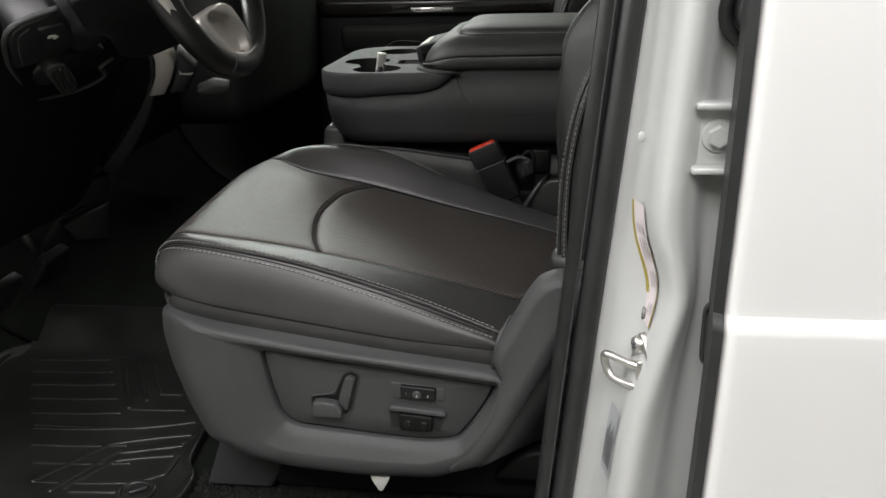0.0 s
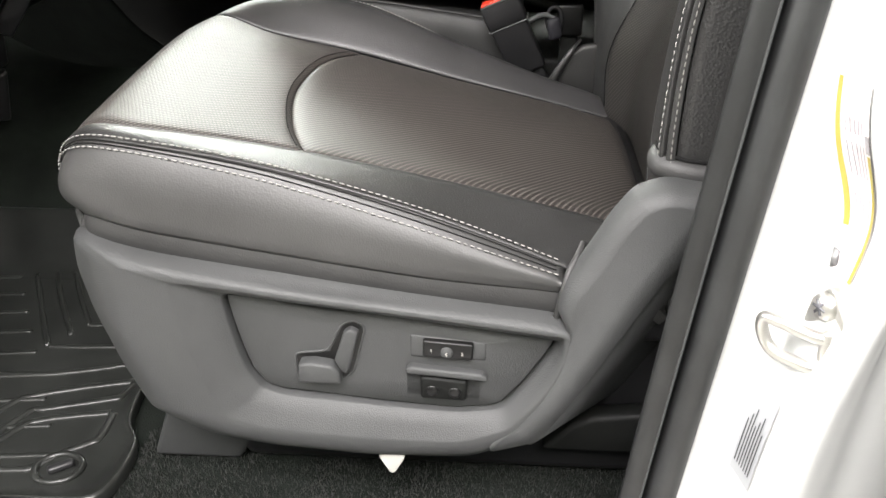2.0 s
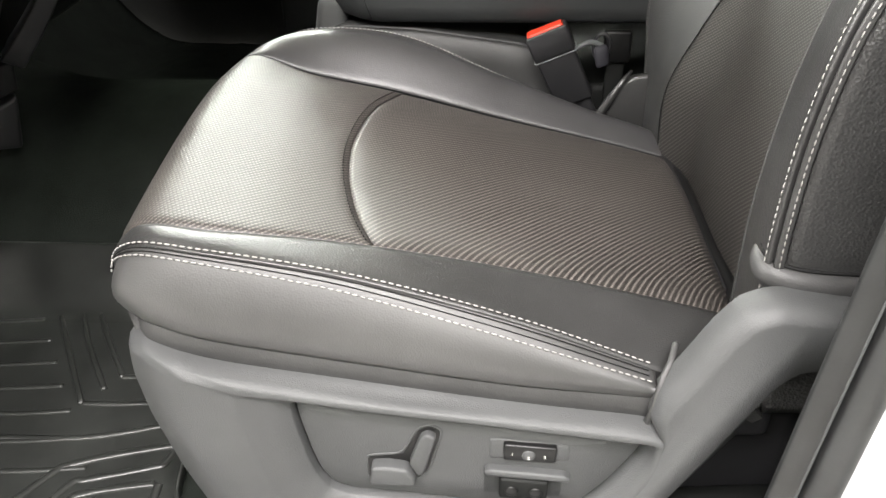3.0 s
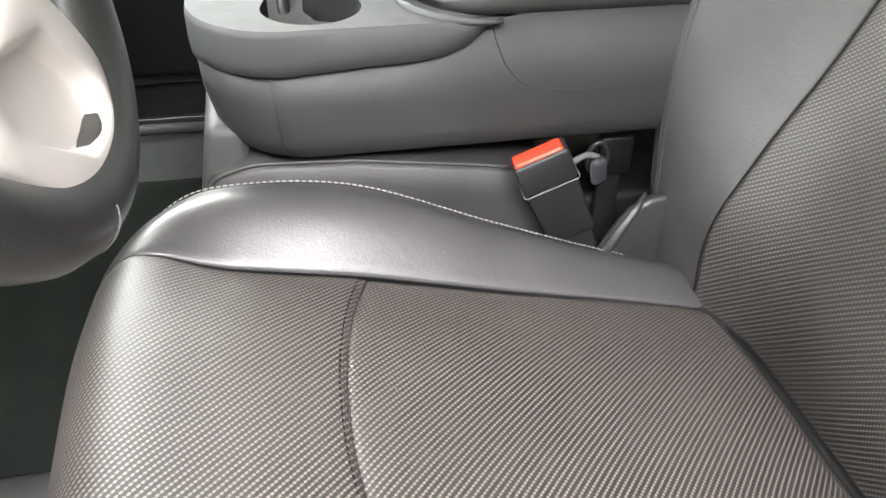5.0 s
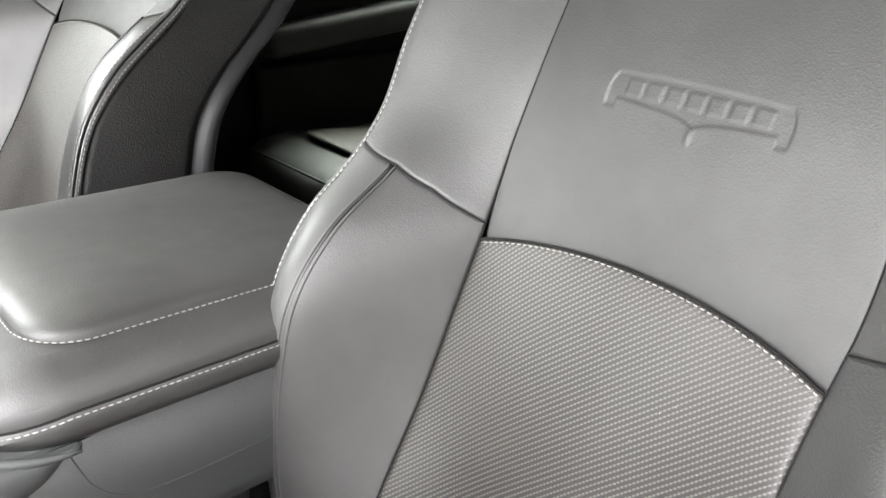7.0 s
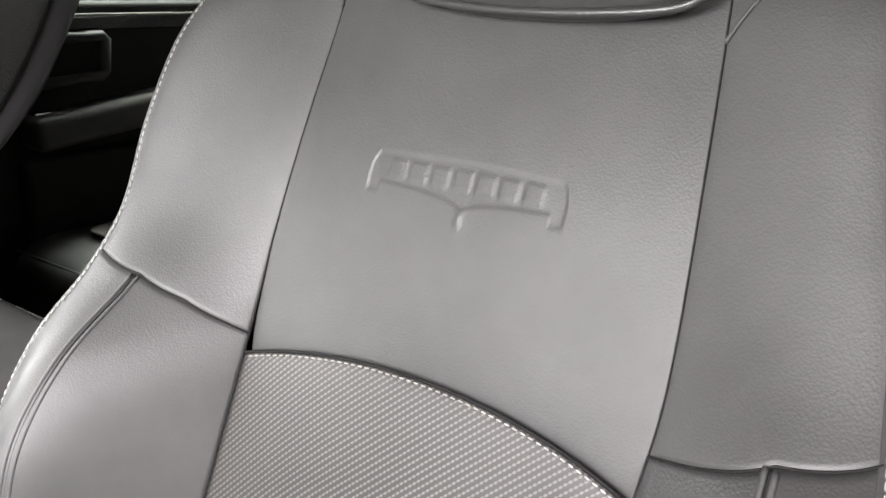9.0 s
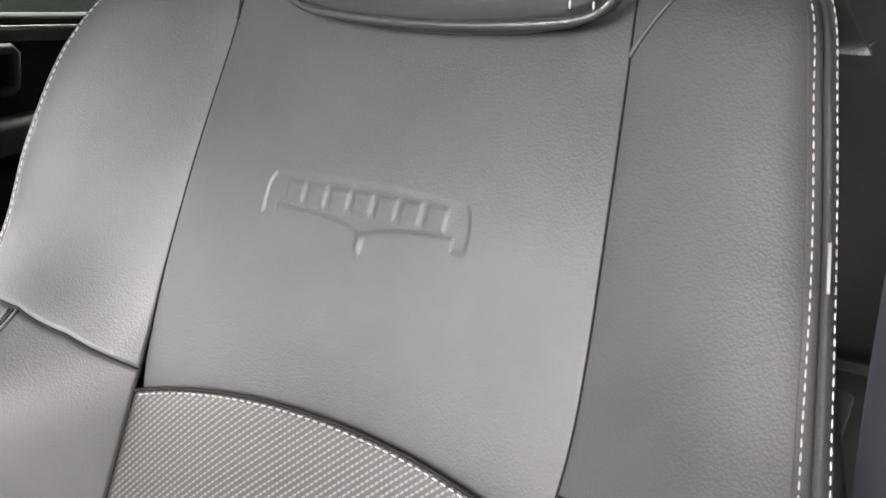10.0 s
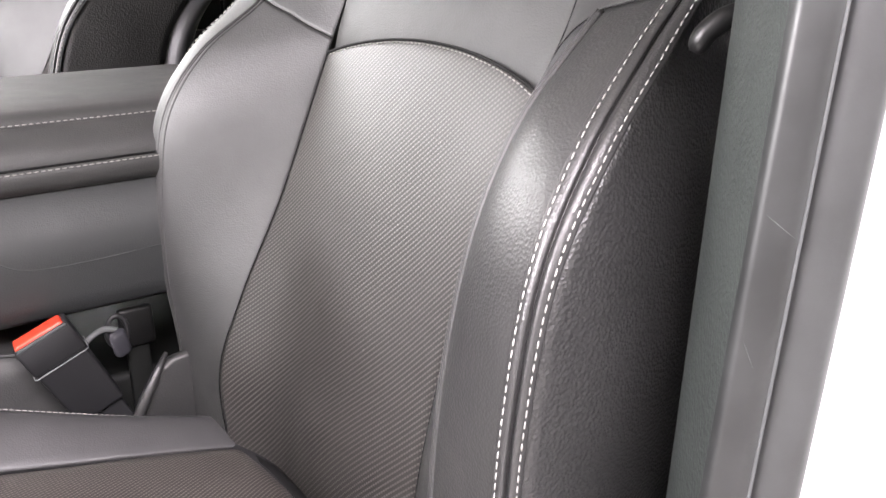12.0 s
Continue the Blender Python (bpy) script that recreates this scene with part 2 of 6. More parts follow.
class Net:
    """A smooth surface through lateral curves (v) that each pass the same stations (q)."""
    def __init__(self, curves, flip=1):
        self.c, self.flip = np.asarray(curves, float), flip

    def at(self, v, q):
        v, q = np.broadcast_arrays(np.asarray(v, float), np.asarray(q, float))
        shape = v.shape
        v, q = v.ravel(), q.ravel()
        out = np.empty((len(v), 3))
        cols = catmull(self.c.transpose(1, 0, 2), q)
        n = self.c.shape[0]
        Q = np.concatenate([2 * cols[:, :1] - cols[:, 1:2], cols, 2 * cols[:, -1:] - cols[:, -2:-1]], axis=1)
        v = np.clip(v, 0, n - 1 - 1e-9)
        i = v.astype(int)
        u = (v - i)[:, None]
        k = np.arange(len(v))
        a, b, c, d = Q[k, i], Q[k, i + 1], Q[k, i + 2], Q[k, i + 3]
        out = 0.5 * (2 * b + (c - a) * u + (2 * a - 5 * b + 4 * c - d) * u ** 2 + (3 * b - a - 3 * c + d) * u ** 3)
        return out.reshape(shape + (3,))

    def normal(self, v, q, e=0.02):
        dv = self.at(np.asarray(v) + e, q) - self.at(np.asarray(v) - e, q)
        dq = self.at(v, np.asarray(q) + e) - self.at(v, np.asarray(q) - e)
        n = np.cross(dv, dq)
        return self.flip * n / (np.linalg.norm(n, axis=-1, keepdims=True) + 1e-12)


def const(c):
    return lambda v: np.full(np.shape(v), float(c))


def panel(net, v0, v1, qa, qb, nv=30, nq=40, groove=0.004, width=0.013, crown=0.0, lip=0.012, relief=None):
    """A sewn panel: a patch of the net whose borders dip into the seams and fold in behind."""
    s = np.linspace(0, 1, nv + 1)
    t = np.linspace(0, 1, nq + 1)
    S, T = np.meshgrid(s, t, indexing="ij")
    V = v0 + (v1 - v0) * S
    Q = qa(V) * (1 - T) + qb(V) * T
    P, N = net.at(V, Q), net.normal(V, Q)
    lu = np.linalg.norm(np.diff(P, axis=0), axis=2)
    lq = np.linalg.norm(np.diff(P, axis=1), axis=2)
    U = np.concatenate([np.zeros((1, nq + 1)), np.cumsum(lu, 0)])
    W = np.concatenate([np.zeros((nv + 1, 1)), np.cumsum(lq, 1)], axis=1)
    d = np.minimum(np.minimum(U, U[-1:] - U), np.minimum(W, W[:, -1:] - W))
    lift = -groove * np.exp(-(d / width) ** 1.4) + crown * np.sin(np.pi * S) * np.sin(np.pi * T)
    if relief is not None:
        lift = lift + relief(P)
    P = P + N * lift[..., None]
    # a ring that folds in behind
    ring = np.pad(P, ((1, 1), (1, 1), (0, 0)), mode="edge")
    Nr = np.pad(N, ((1, 1), (1, 1), (0, 0)), mode="edge")
    inner = np.zeros(ring.shape[:2], bool)
    inner[1:-1, 1:-1] = True
    ring[~inner] -= Nr[~inner] * lip
    a, b = ring.shape[:2]
    idx = np.arange(a * b).reshape(a, b)
    faces = [(int(idx[i, j]), int(idx[i + 1, j]), int(idx[i + 1, j + 1]), int(idx[i, j + 1])) for i in range(a - 1) for j in range(b - 1)]
    if net.flip < 0:
        faces = [f[::-1] for f in faces]
    centre = P[nv // 2, nq // 2]
    uv = np.stack([np.pad(P[..., 1] - centre[1], 1, mode="edge"), np.pad(W, 1, mode="edge")], -1).reshape(-1, 2)
    flat = [0 < i < a - 2 and 0 < j < b - 2 for i in range(a - 1) for j in range(b - 1)]
    return ring.reshape(-1, 3), faces, [tuple(x) for x in uv], flat


def curve_on(net, v, q, n=200, lift=0.0):
    """Points along the net: v and q are end pairs or arrays."""
    v = np.interp(np.linspace(0, 1, n), np.linspace(0, 1, len(v)), v)
    q = np.interp(np.linspace(0, 1, n), np.linspace(0, 1, len(q)), q) if not callable(q) else q(v)
    return net.at(v, q) + net.normal(v, q) * lift


def tube(points, r, sides=8, closed=False, caps=True):
    pts = [Vector(p) for p in points]
    n = len(pts)
    verts, faces = [], []
    up = Vector((0.13, 0.21, 0.97))
    prev = None
    for i, p in enumerate(pts):
        a, b = (pts[(i - 1) % n], pts[(i + 1) % n]) if closed else (pts[max(i - 1, 0)], pts[min(i + 1, n - 1)])
        d = (b - a).normalized()
        side = d.cross(up) if prev is None else prev - d * prev.dot(d)
        side.normalize()
        prev = side
        other = d.cross(side)
        rr = r[i] if isinstance(r, (list, tuple, np.ndarray)) else r
        for k in range(sides):
            w = 2 * math.pi * k / sides
            verts.append(p + side * (math.cos(w) * rr) + other * (math.sin(w) * rr))
    m = n if closed else n - 1
    for i in range(m):
        for k in range(sides):
            j = (i + 1) % n
            faces.append((i * sides + k, i * sides + (k + 1) % sides, j * sides + (k + 1) % sides, j * sides + k))
    if caps and not closed:
        faces.append(tuple(range(sides))[::-1])
        faces.append(tuple((n - 1) * sides + k for k in range(sides)))
    return verts, faces


def stitches(paths, length=0.0046, gap=0.0017, r=0.00052):
    """Rows of single thread stitches, joined into one part."""
    verts, faces = [], []
    for path in paths:
        path = np.asarray(path)
        seg = np.linalg.norm(np.diff(path, axis=0), axis=1)
        s = np.concatenate([[0], np.cumsum(seg)])
        n = max(1, int(s[-1] / (length + gap)))
        step = s[-1] / n
        for k in range(n):
            w = np.array([0.02, 0.2, 0.5, 0.8, 0.98]) * (step - gap) + k * step
            p = np.stack([np.interp(w, s, path[:, c]) for c in range(3)], -1)
            v, f = tube([tuple(x) for x in p], [r * 0.4, r, r * 1.15, r, r * 0.4], 6)
            o = len(verts)
            verts += v
            faces += [tuple(i + o for i in g) for g in f]
    return verts, faces


def box_bm(x0, x1, y0, y1, z0, z1, bevel=0.0, segments=3):
    bm = bmesh.new()
    bmesh.ops.create_cube(bm, size=1)
    for v in bm.verts:
        v.co = Vector(((x0 + x1) / 2 + v.co.x * (x1 - x0), (y0 + y1) / 2 + v.co.y * (y1 - y0), (z0 + z1) / 2 + v.co.z * (z1 - z0)))
    if bevel:
        bmesh.ops.bevel(bm, geom=bm.edges[:], offset=bevel, segments=segments, profile=0.5, affect="EDGES", clamp_overlap=True)
    return bm


def merged(*bms):
    out = bmesh.new()
    for b in bms:
        me = bpy.data.meshes.new("tmp")
        b.to_mesh(me)
        out.from_mesh(me)
        bpy.data.meshes.remove(me)
        b.free()
    return out


def moved(bm, m):
    bmesh.ops.transform(bm, matrix=m, verts=bm.verts)
    return bm


def loop_sample(points, n, start=0):
    """n points spread evenly round a closed outline, smoothed at the corners by a spline."""
    P = np.asarray(points, float)
    P = np.concatenate([P, P[:1]])
    seg = np.linalg.norm(np.diff(P, axis=0), axis=1)
    s = np.concatenate([[0], np.cumsum(seg)])
    w = np.linspace(0, s[-1], n, endpoint=False)
    return np.stack([np.interp(w, s, P[:, c]) for c in range(P.shape[1])], -1)


def smooth_loop(L, passes=2):
    for _ in range(passes):
        L = 0.25 * np.roll(L, 1, 0) + 0.5 * L + 0.25 * np.roll(L, -1, 0)
    return L


def rings(loops, cap_first=False, cap_last=True, flip=False):
    """Quads between closed loops of equal count."""
    n = len(loops[0])
    verts = np.concatenate(loops)
    faces = []
    for a in range(len(loops) - 1):
        for k in range(n):
            j = (k + 1) % n
            faces.append((a * n + k, a * n + j, (a + 1) * n + j, (a + 1) * n + k))
    if cap_first:
        faces.append(tuple(range(n))[::-1])
    if cap_last:
        faces.append(tuple((len(loops) - 1) * n + k for k in range(n)))
    if flip:
        faces = [f[::-1] for f in faces]
    return verts, faces


def prism_xz(outline, y0, y1, bevel=0.0, segments=2):
    """An outline in x, z pushed from y0 to y1."""
    bm = bmesh.new()
    vs = [bm.verts.new((x, y0, z)) for x, z in outline]
    f = bm.faces.new(vs)
    r = bmesh.ops.extrude_face_region(bm, geom=[f])
    for v in r["geom"]:
        if isinstance(v, bmesh.types.BMVert):
            v.co.y = y1
    bmesh.ops.recalc_face_normals(bm, faces=bm.faces)
    if bevel:
        bmesh.ops.bevel(bm, geom=[e for e in bm.edges if e.is_manifold and e.calc_face_angle(0) > 0.5], offset=bevel, segments=segments, profile=0.5, affect="EDGES", clamp_overlap=True)
    return bm


def prism_xy(outline, z0, z1, bevel=0.0, segments=2, lean=0.0):
    bm = bmesh.new()
    vs = [bm.verts.new((x, y, z0)) for x, y in outline]
    f = bm.faces.new(vs)
    r = bmesh.ops.extrude_face_region(bm, geom=[f])
    for v in r["geom"]:
        if isinstance(v, bmesh.types.BMVert):
            v.co.z = z1
            v.co.x += lean
    bmesh.ops.recalc_face_normals(bm, faces=bm.faces)
    if bevel:
        bmesh.ops.bevel(bm, geom=[e for e in bm.edges if e.is_manifold and e.calc_face_angle(0) > 0.5], offset=bevel, segments=segments, profile=0.5, affect="EDGES", clamp_overlap=True)
    return bm


# ---- workshop round the truck ----
def structure(name, bm, material, label, smooth=False):
    return tagged(part(name, bm, material, None, label, smooth), label, name.split("_")[0], kind="structure")


structure("floor", box_bm(-7, 7, -6, 9, -0.1, 0.0), concrete, "grey concrete workshop floor under the truck")
structure("ceiling", box_bm(-7, 7, -6, 9, 3.7, 3.8), wall_paint, "pale workshop ceiling with tube lights")
structure("wall_north", box_bm(-7, 7, 9, 9.1, 0, 3.7), wall_paint, "plain painted workshop wall")
structure("wall_south", box_bm(-7, 7, -6.1, -6, 0, 3.7), wall_paint, "plain painted workshop wall")
structure("wall_east", box_bm(7, 7.1, -6, 9, 0, 3.7), wall_paint, "plain painted workshop wall")
structure("wall_west", box_bm(-7.1, -7, -6, 9, 0, 3.7), wall_paint, "plain painted workshop wall")


# ---- cab shell ----
def cab_floor():
    """Footwell low ahead of the seats, a riser, a level stretch under them."""
    prof = [(-1.30, 1.10), (-1.22, 0.90), (-1.10, 0.775), (-0.95, 0.750), (-0.52, 0.750), (-0.40, 0.752), (0.0, 0.752), (0.35, 0.752), (0.46, 0.755), (1.0, 0.76), (1.6, 0.76)]
    P = catmull(np.array(prof), np.linspace(0, len(prof) - 1, 120))
    ys = np.linspace(1.03, 2.80, 60)
    rng = np.random.RandomState(3)
    verts = [(x, y, z + 0.0010 * rng.randn()) for x, z in P for y in ys]
    n = len(ys)
    faces = [(i * n + j, (i + 1) * n + j, (i + 1) * n + j + 1, i * n + j + 1) for i in range(len(P) - 1) for j in range(n - 1)]
    ob = structure("floor_carpet", (verts, faces), carpet, "black carpeted cab floor", True)
    m = ob.modifiers.new("thick", "SOLIDIFY")
    m.thickness, m.offset = 0.02, -1
    return ob


cab_floor()


def tunnel():
    """The carpeted hump between the two footwells, fading into the firewall."""
    prof = catmull(np.array([(1.58, 0.745), (1.665, 0.795), (1.76, 0.855), (1.88, 0.905), (2.0, 0.935), (2.08, 0.922), (2.16, 0.85), (2.21, 0.745)]), np.linspace(0, 7, 60))
    rng = np.random.RandomState(4)
    xs = np.linspace(-1.10, -0.44, 50)
    verts = [(x, y, z + 0.0004 * rng.randn() + 0.06 * max(0, (-0.9 - x) / 0.2) ** 2) for x in xs for y, z in prof]
    n = len(prof)
    faces = [(i * n + j, (i + 1) * n + j, (i + 1) * n + j + 1, i * n + j + 1) for i in range(len(xs) - 1) for j in range(n - 1)]
    ob = structure("floor_tunnel", (verts, faces), carpet, "black carpeted hump between the footwells", True)
    m = ob.modifiers.new("thick", "SOLIDIFY")
    m.thickness, m.offset = 0.02, -1


tunnel()


def carpet_pile():
    """Short fibres on the carpet beside and under the driver's seat."""
    rng = np.random.RandomState(8)
    n = 16000
    x, y = rng.uniform(-0.52, 0.10, n), rng.uniform(1.04, 1.22, n)
    w, h = rng.uniform(0, math.pi, n), rng.uniform(0.004, 0.008, n)
    lx, ly = rng.uniform(-0.003, 0.003, n), rng.uniform(-0.003, 0.003, n)
    dx, dy = np.cos(w) * 0.0007, np.sin(w) * 0.0007
    verts = np.stack([np.stack([x - dx, y - dy, np.full(n, 0.751)], -1), np.stack([x + dx, y + dy, np.full(n, 0.751)], -1), np.stack([x + lx, y + ly, 0.751 + h], -1)], 1).reshape(-1, 3)
    ob = part("carpet_pile", (verts, [(3 * i, 3 * i + 1, 3 * i + 2) for i in range(n)]), pile, None, "", False)
    return tagged(ob, "short black fibres of the cab carpet", "carpet", kind="stuff")


carpet_pile()
structure("ceiling_cab", box_bm(-0.55, 1.7, 1.12, 2.74, 1.95, 2.0, 0.01), headliner, "pale cloth headliner of the cab")
structure("wall_cab_rear", box_bm(1.62, 1.68, 1.0, 2.82, 0.7, 1.42, 0.01), carpet, "dark rear wall of the cab")
structure("wall_firewall", box_bm(-1.36, -1.30, 1.0, 2.82, 0.7, 1.40, 0.01), carpet, "dark carpeted firewall")


def rear_door():
    """The closed rear door: skin with a soft crease, a black edge seal."""
    door = thing("rear_door", "closed glossy white rear door of the truck", "door")
    zs = [0.55, 0.75, 0.95, 1.10, 1.158, 1.177, 1.1845, 1.1935, 1.200, 1.23, 1.30, 1.45, 1.60]
    ys = [0.874, 0.862, 0.853, 0.8515, 0.8520, 0.8528, 0.8543, 0.8603, 0.8622, 0.8635, 0.866, 0.875, 0.893]
    zz = np.linspace(0, len(zs) - 1, 130)
    prof = catmull(np.stack([ys, zs], -1), zz)
    xs = np.concatenate([[0.0, 0.0, 0.004, 0.012], np.linspace(0.03, 1.1, 26)])
    dy = np.concatenate([[0.05, 0.008, 0.002, 0.0], np.zeros(26)])
    verts = [(0.1535 + 0.033 * (z - 1.2) + dx, y + d, z) for y, z in prof for dx, d in zip(xs, dy)]
    n = len(xs)
    faces = [(i * n + j, i * n + j + 1, (i + 1) * n + j + 1, (i + 1) * n + j) for i in range(len(prof) - 1) for j in range(n - 1)]
    part("skin", (verts, faces), white_paint, door)
    part("inner_panel", box_bm(0.20, 1.25, 0.90, 1.0, 0.8, 1.40, 0.01), plastic, door)
    seal = [(0.1475 + 0.033 * (z - 1.2), y + 0.030, z) for y, z in prof[4:-2]]
    verts, faces = [], []
    for x, y, z in seal:
        verts += [(x - 0.003, y - 0.022, z), (x + 0.005, y - 0.027, z), (x + 0.006, y + 0.01, z), (x - 0.001, y + 0.01, z)]
    for i in range(len(seal) - 1):
        faces += [(i * 4 + k, i * 4 + (k + 1) % 4, i * 4 + 4 + (k + 1) % 4, i * 4 + 4 + k) for k in range(4)]
    part("edge_seal", (verts, faces), seal_rubber, door, "black rubber edge seal", False)
    return door


rear_door()


def rear_side_glass():
    g = thing("rear_side_window", "dark tinted glass above the rear door", "window")
    part("pane", box_bm(0.20, 1.20, 0.905, 0.910, 1.52, 1.90, 0.001), tinted_glass, g)
    part("window_frame", merged(box_bm(0.165, 0.215, 0.895, 0.93, 1.55, 1.93, 0.006), box_bm(0.165, 1.25, 0.895, 0.95, 1.885, 1.95, 0.01), box_bm(1.18, 1.30, 0.895, 0.95, 1.50, 1.93, 0.01)), plastic_smooth, g)


rear_side_glass()
structure("ceiling_rail", box_bm(-0.55, 1.7, 0.93, 1.125, 1.93, 2.02, 0.02), headliner, "pale roof rail above the door openings")


def lean(z):
    return 0.098 * (z - 1.2)


def b_pillar():
    """White painted jamb with a raised rib, hollows and a return to the rear door."""
    pillar = thing("b_pillar", "white painted steel door pillar with pressed rib", "pillar")
    zs = np.linspace(0.60, 1.90, 131)
    us = np.linspace(0, 7, 71)
    verts = []
    for z in zs:
        w = 0.012 * math.exp(-((z - 1.14) / 0.08) ** 2) + 0.013 * math.exp(-((z - 1.187) / 0.045) ** 2)      # the forward face is pressed back beside the catch
        base = np.array([(0.060, 1.006), (0.079, 0.992), (0.0870 + w, 0.970), (0.0930 + w, 0.943), (0.105 + w, 0.929), (0.124 + w * 0.6, 0.942), (0.146, 0.957), (0.190, 0.958)])
        c = catmull(base, us)
        for x, y in c:
            verts.append((x + lean(z) * (1 - 0.68 * min(1, max(0, (x - 0.06) / 0.1))), y, z))
    n = len(us)
    faces = [(i * n + j, i * n + j + 1, (i + 1) * n + j + 1, (i + 1) * n + j) for i in range(len(zs) - 1) for j in range(n - 1)]
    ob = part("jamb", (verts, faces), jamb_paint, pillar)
    m = ob.modifiers.new("thick", "SOLIDIFY")
    m.thickness, m.offset = 0.004, 1
    # pressed dimples and weld marks
    for x, y, z in ((0.086, 0.975, 1.327), (0.122, 0.937, 1.335), (0.128, 0.9385, 1.150), (0.128, 0.944, 1.384)):
        bm = bmesh.new()
        bmesh.ops.create_uvsphere(bm, u_segments=12, v_segments=8, radius=0.004, matrix=Matrix.Translation((x, y, z)) @ Matrix.Diagonal((1, 0.4, 1.3, 1)))
        part("weld_mark", bm, jamb_paint, pillar)
    return pillar


b_pillar()


def weatherstrip():
    """A fat bulb of rubber along the opening with a thin lip beside it."""
    strip = thing("weatherstrip", "black rubber door seal along the pillar", "seal")
    zs = np.linspace(0.70, 1.90, 90)
    pts = [(0.0462 + lean(z) - 0.10 * max(0, 0.86 - z) ** 1.2, 1.004, z) for z in zs]
    verts = []
    prof = [(-0.006, 0.012), (-0.0075, 0.004), (-0.006, -0.006), (0.003, -0.016), (0.013, -0.013), (0.0175, 0.002), (0.015, 0.02)]
    prof = catmull(np.array(prof), np.linspace(0, 6, 25))
    n = len(prof)
    for x, y, z in pts:
        verts += [(x + a, y + b, z) for a, b in prof]
    faces = [(i * n + k, i * n + k + 1, i * n + n + k + 1, i * n + n + k) for i in range(len(pts) - 1) for k in range(n - 1)]
    part("bulb", (verts, faces), seal_rubber, strip)
    verts, n = [], 7
    for x, y, z in pts:
        verts += [(x + a, y + b, z) for a, b in ((-0.0255, 0.0085), (-0.0268, 0.0055), (-0.0260, 0.0025), (-0.0190, -0.0025), (-0.0135, -0.0055), (-0.0115, -0.0045), (-0.0105, 0.018))]
    part("flap", (verts, [(i * n + k, i * n + k + 1, i * n + n + k + 1, i * n + n + k) for i in range(len(pts) - 1) for k in range(n - 1)]), flap_rubber, strip, "scuffed flat rubber flap")
    part("lip", tube([(x - 0.0122, y - 0.0050, z) for x, y, z in pts], 0.0012, 6), plastic_mid, strip, "worn pale lip")
    for z, a, b in ((1.412, 0.010, -0.009), (1.362, 0.005, -0.012)):
        part("scuff", tube([(0.0462 + lean(z + b * k) - 0.0255 + a * k, 1.004 + 0.0020 - 0.0068 * a * k / 0.01, z + b * k) for k in np.linspace(0, 1, 8)], [0.00005, 0.0001, 0.00015, 0.00015, 0.00015, 0.0001, 0.0001, 0.00005], 5), plastic, strip, "pale scuff mark")
    return strip


weatherstrip()


def door_catch():
    catch = thing("door_catch", "zinc-plated steel door catch bolted to the white pillar", "door catch")
    m = pose(0.0965, 0.951, 1.093, 0, 0, -70)
    out = [(0.019 * math.sin(a) * (0.8 if abs(math.cos(a)) > 0.7 else 1), 0.042 * math.cos(a)) for a in np.linspace(0, 2 * math.pi, 28, endpoint=False)]
    part("plate", moved(prism_xz(out, -0.004, 0.004, 0.0015), m), steel, catch)
    bow = catmull(np.array([(0.010, -0.003, 0.008), (0.0, -0.015, 0.010), (-0.016, -0.025, 0.0115), (-0.026, -0.029, 0.009), (-0.026, -0.028, -0.002), (-0.018, -0.024, -0.013), (0.0, -0.014, -0.0145), (0.010, -0.003, -0.015)]), np.linspace(0, 7, 50))
    part("striker_bow", tube([m @ Vector(p) for p in bow], 0.0043, 12), steel, catch)
    part("backing", moved(box_bm(0.005, 0.012, -0.010, -0.002, -0.022, 0.016, 0.003), m), steel, catch)
    for z in (0.028, -0.030):
        bm = bmesh.new()
        bmesh.ops.create_cone(bm, cap_ends=True, segments=20, radius1=0.0105, radius2=0.008, depth=0.006, matrix=m @ Matrix.Translation((-0.002, -0.006, z)) @ Matrix.Rotation(radians(90), 4, "X"))
        screw = part("screw", bm, steel, catch)
        for w in (0, 60, 120):
            part("slot", moved(box_bm(-0.0055, 0.0055, -0.0006, 0.0006, -0.0008, 0.0008), m @ Matrix.Translation((-0.002, -0.0092, z)) @ Matrix.Rotation(radians(w), 4, "Y")), ink, screw)
    return catch


door_catch()


def hinge_bracket():
    h = thing("hinge_bracket", "white painted rear door hinge leaf with bolt", "hinge")
    bm = box_bm(0.124, 0.185, 0.938, 0.965, 1.306, 1.366, 0.005)
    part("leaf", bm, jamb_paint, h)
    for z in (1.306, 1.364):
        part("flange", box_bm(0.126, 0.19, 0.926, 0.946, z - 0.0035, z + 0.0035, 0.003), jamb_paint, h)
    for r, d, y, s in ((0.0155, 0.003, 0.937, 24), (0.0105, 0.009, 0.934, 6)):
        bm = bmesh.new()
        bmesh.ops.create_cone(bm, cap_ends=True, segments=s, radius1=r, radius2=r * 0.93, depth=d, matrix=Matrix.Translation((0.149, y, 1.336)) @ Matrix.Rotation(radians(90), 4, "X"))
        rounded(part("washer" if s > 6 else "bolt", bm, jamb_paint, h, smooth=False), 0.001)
    return h


hinge_bracket()


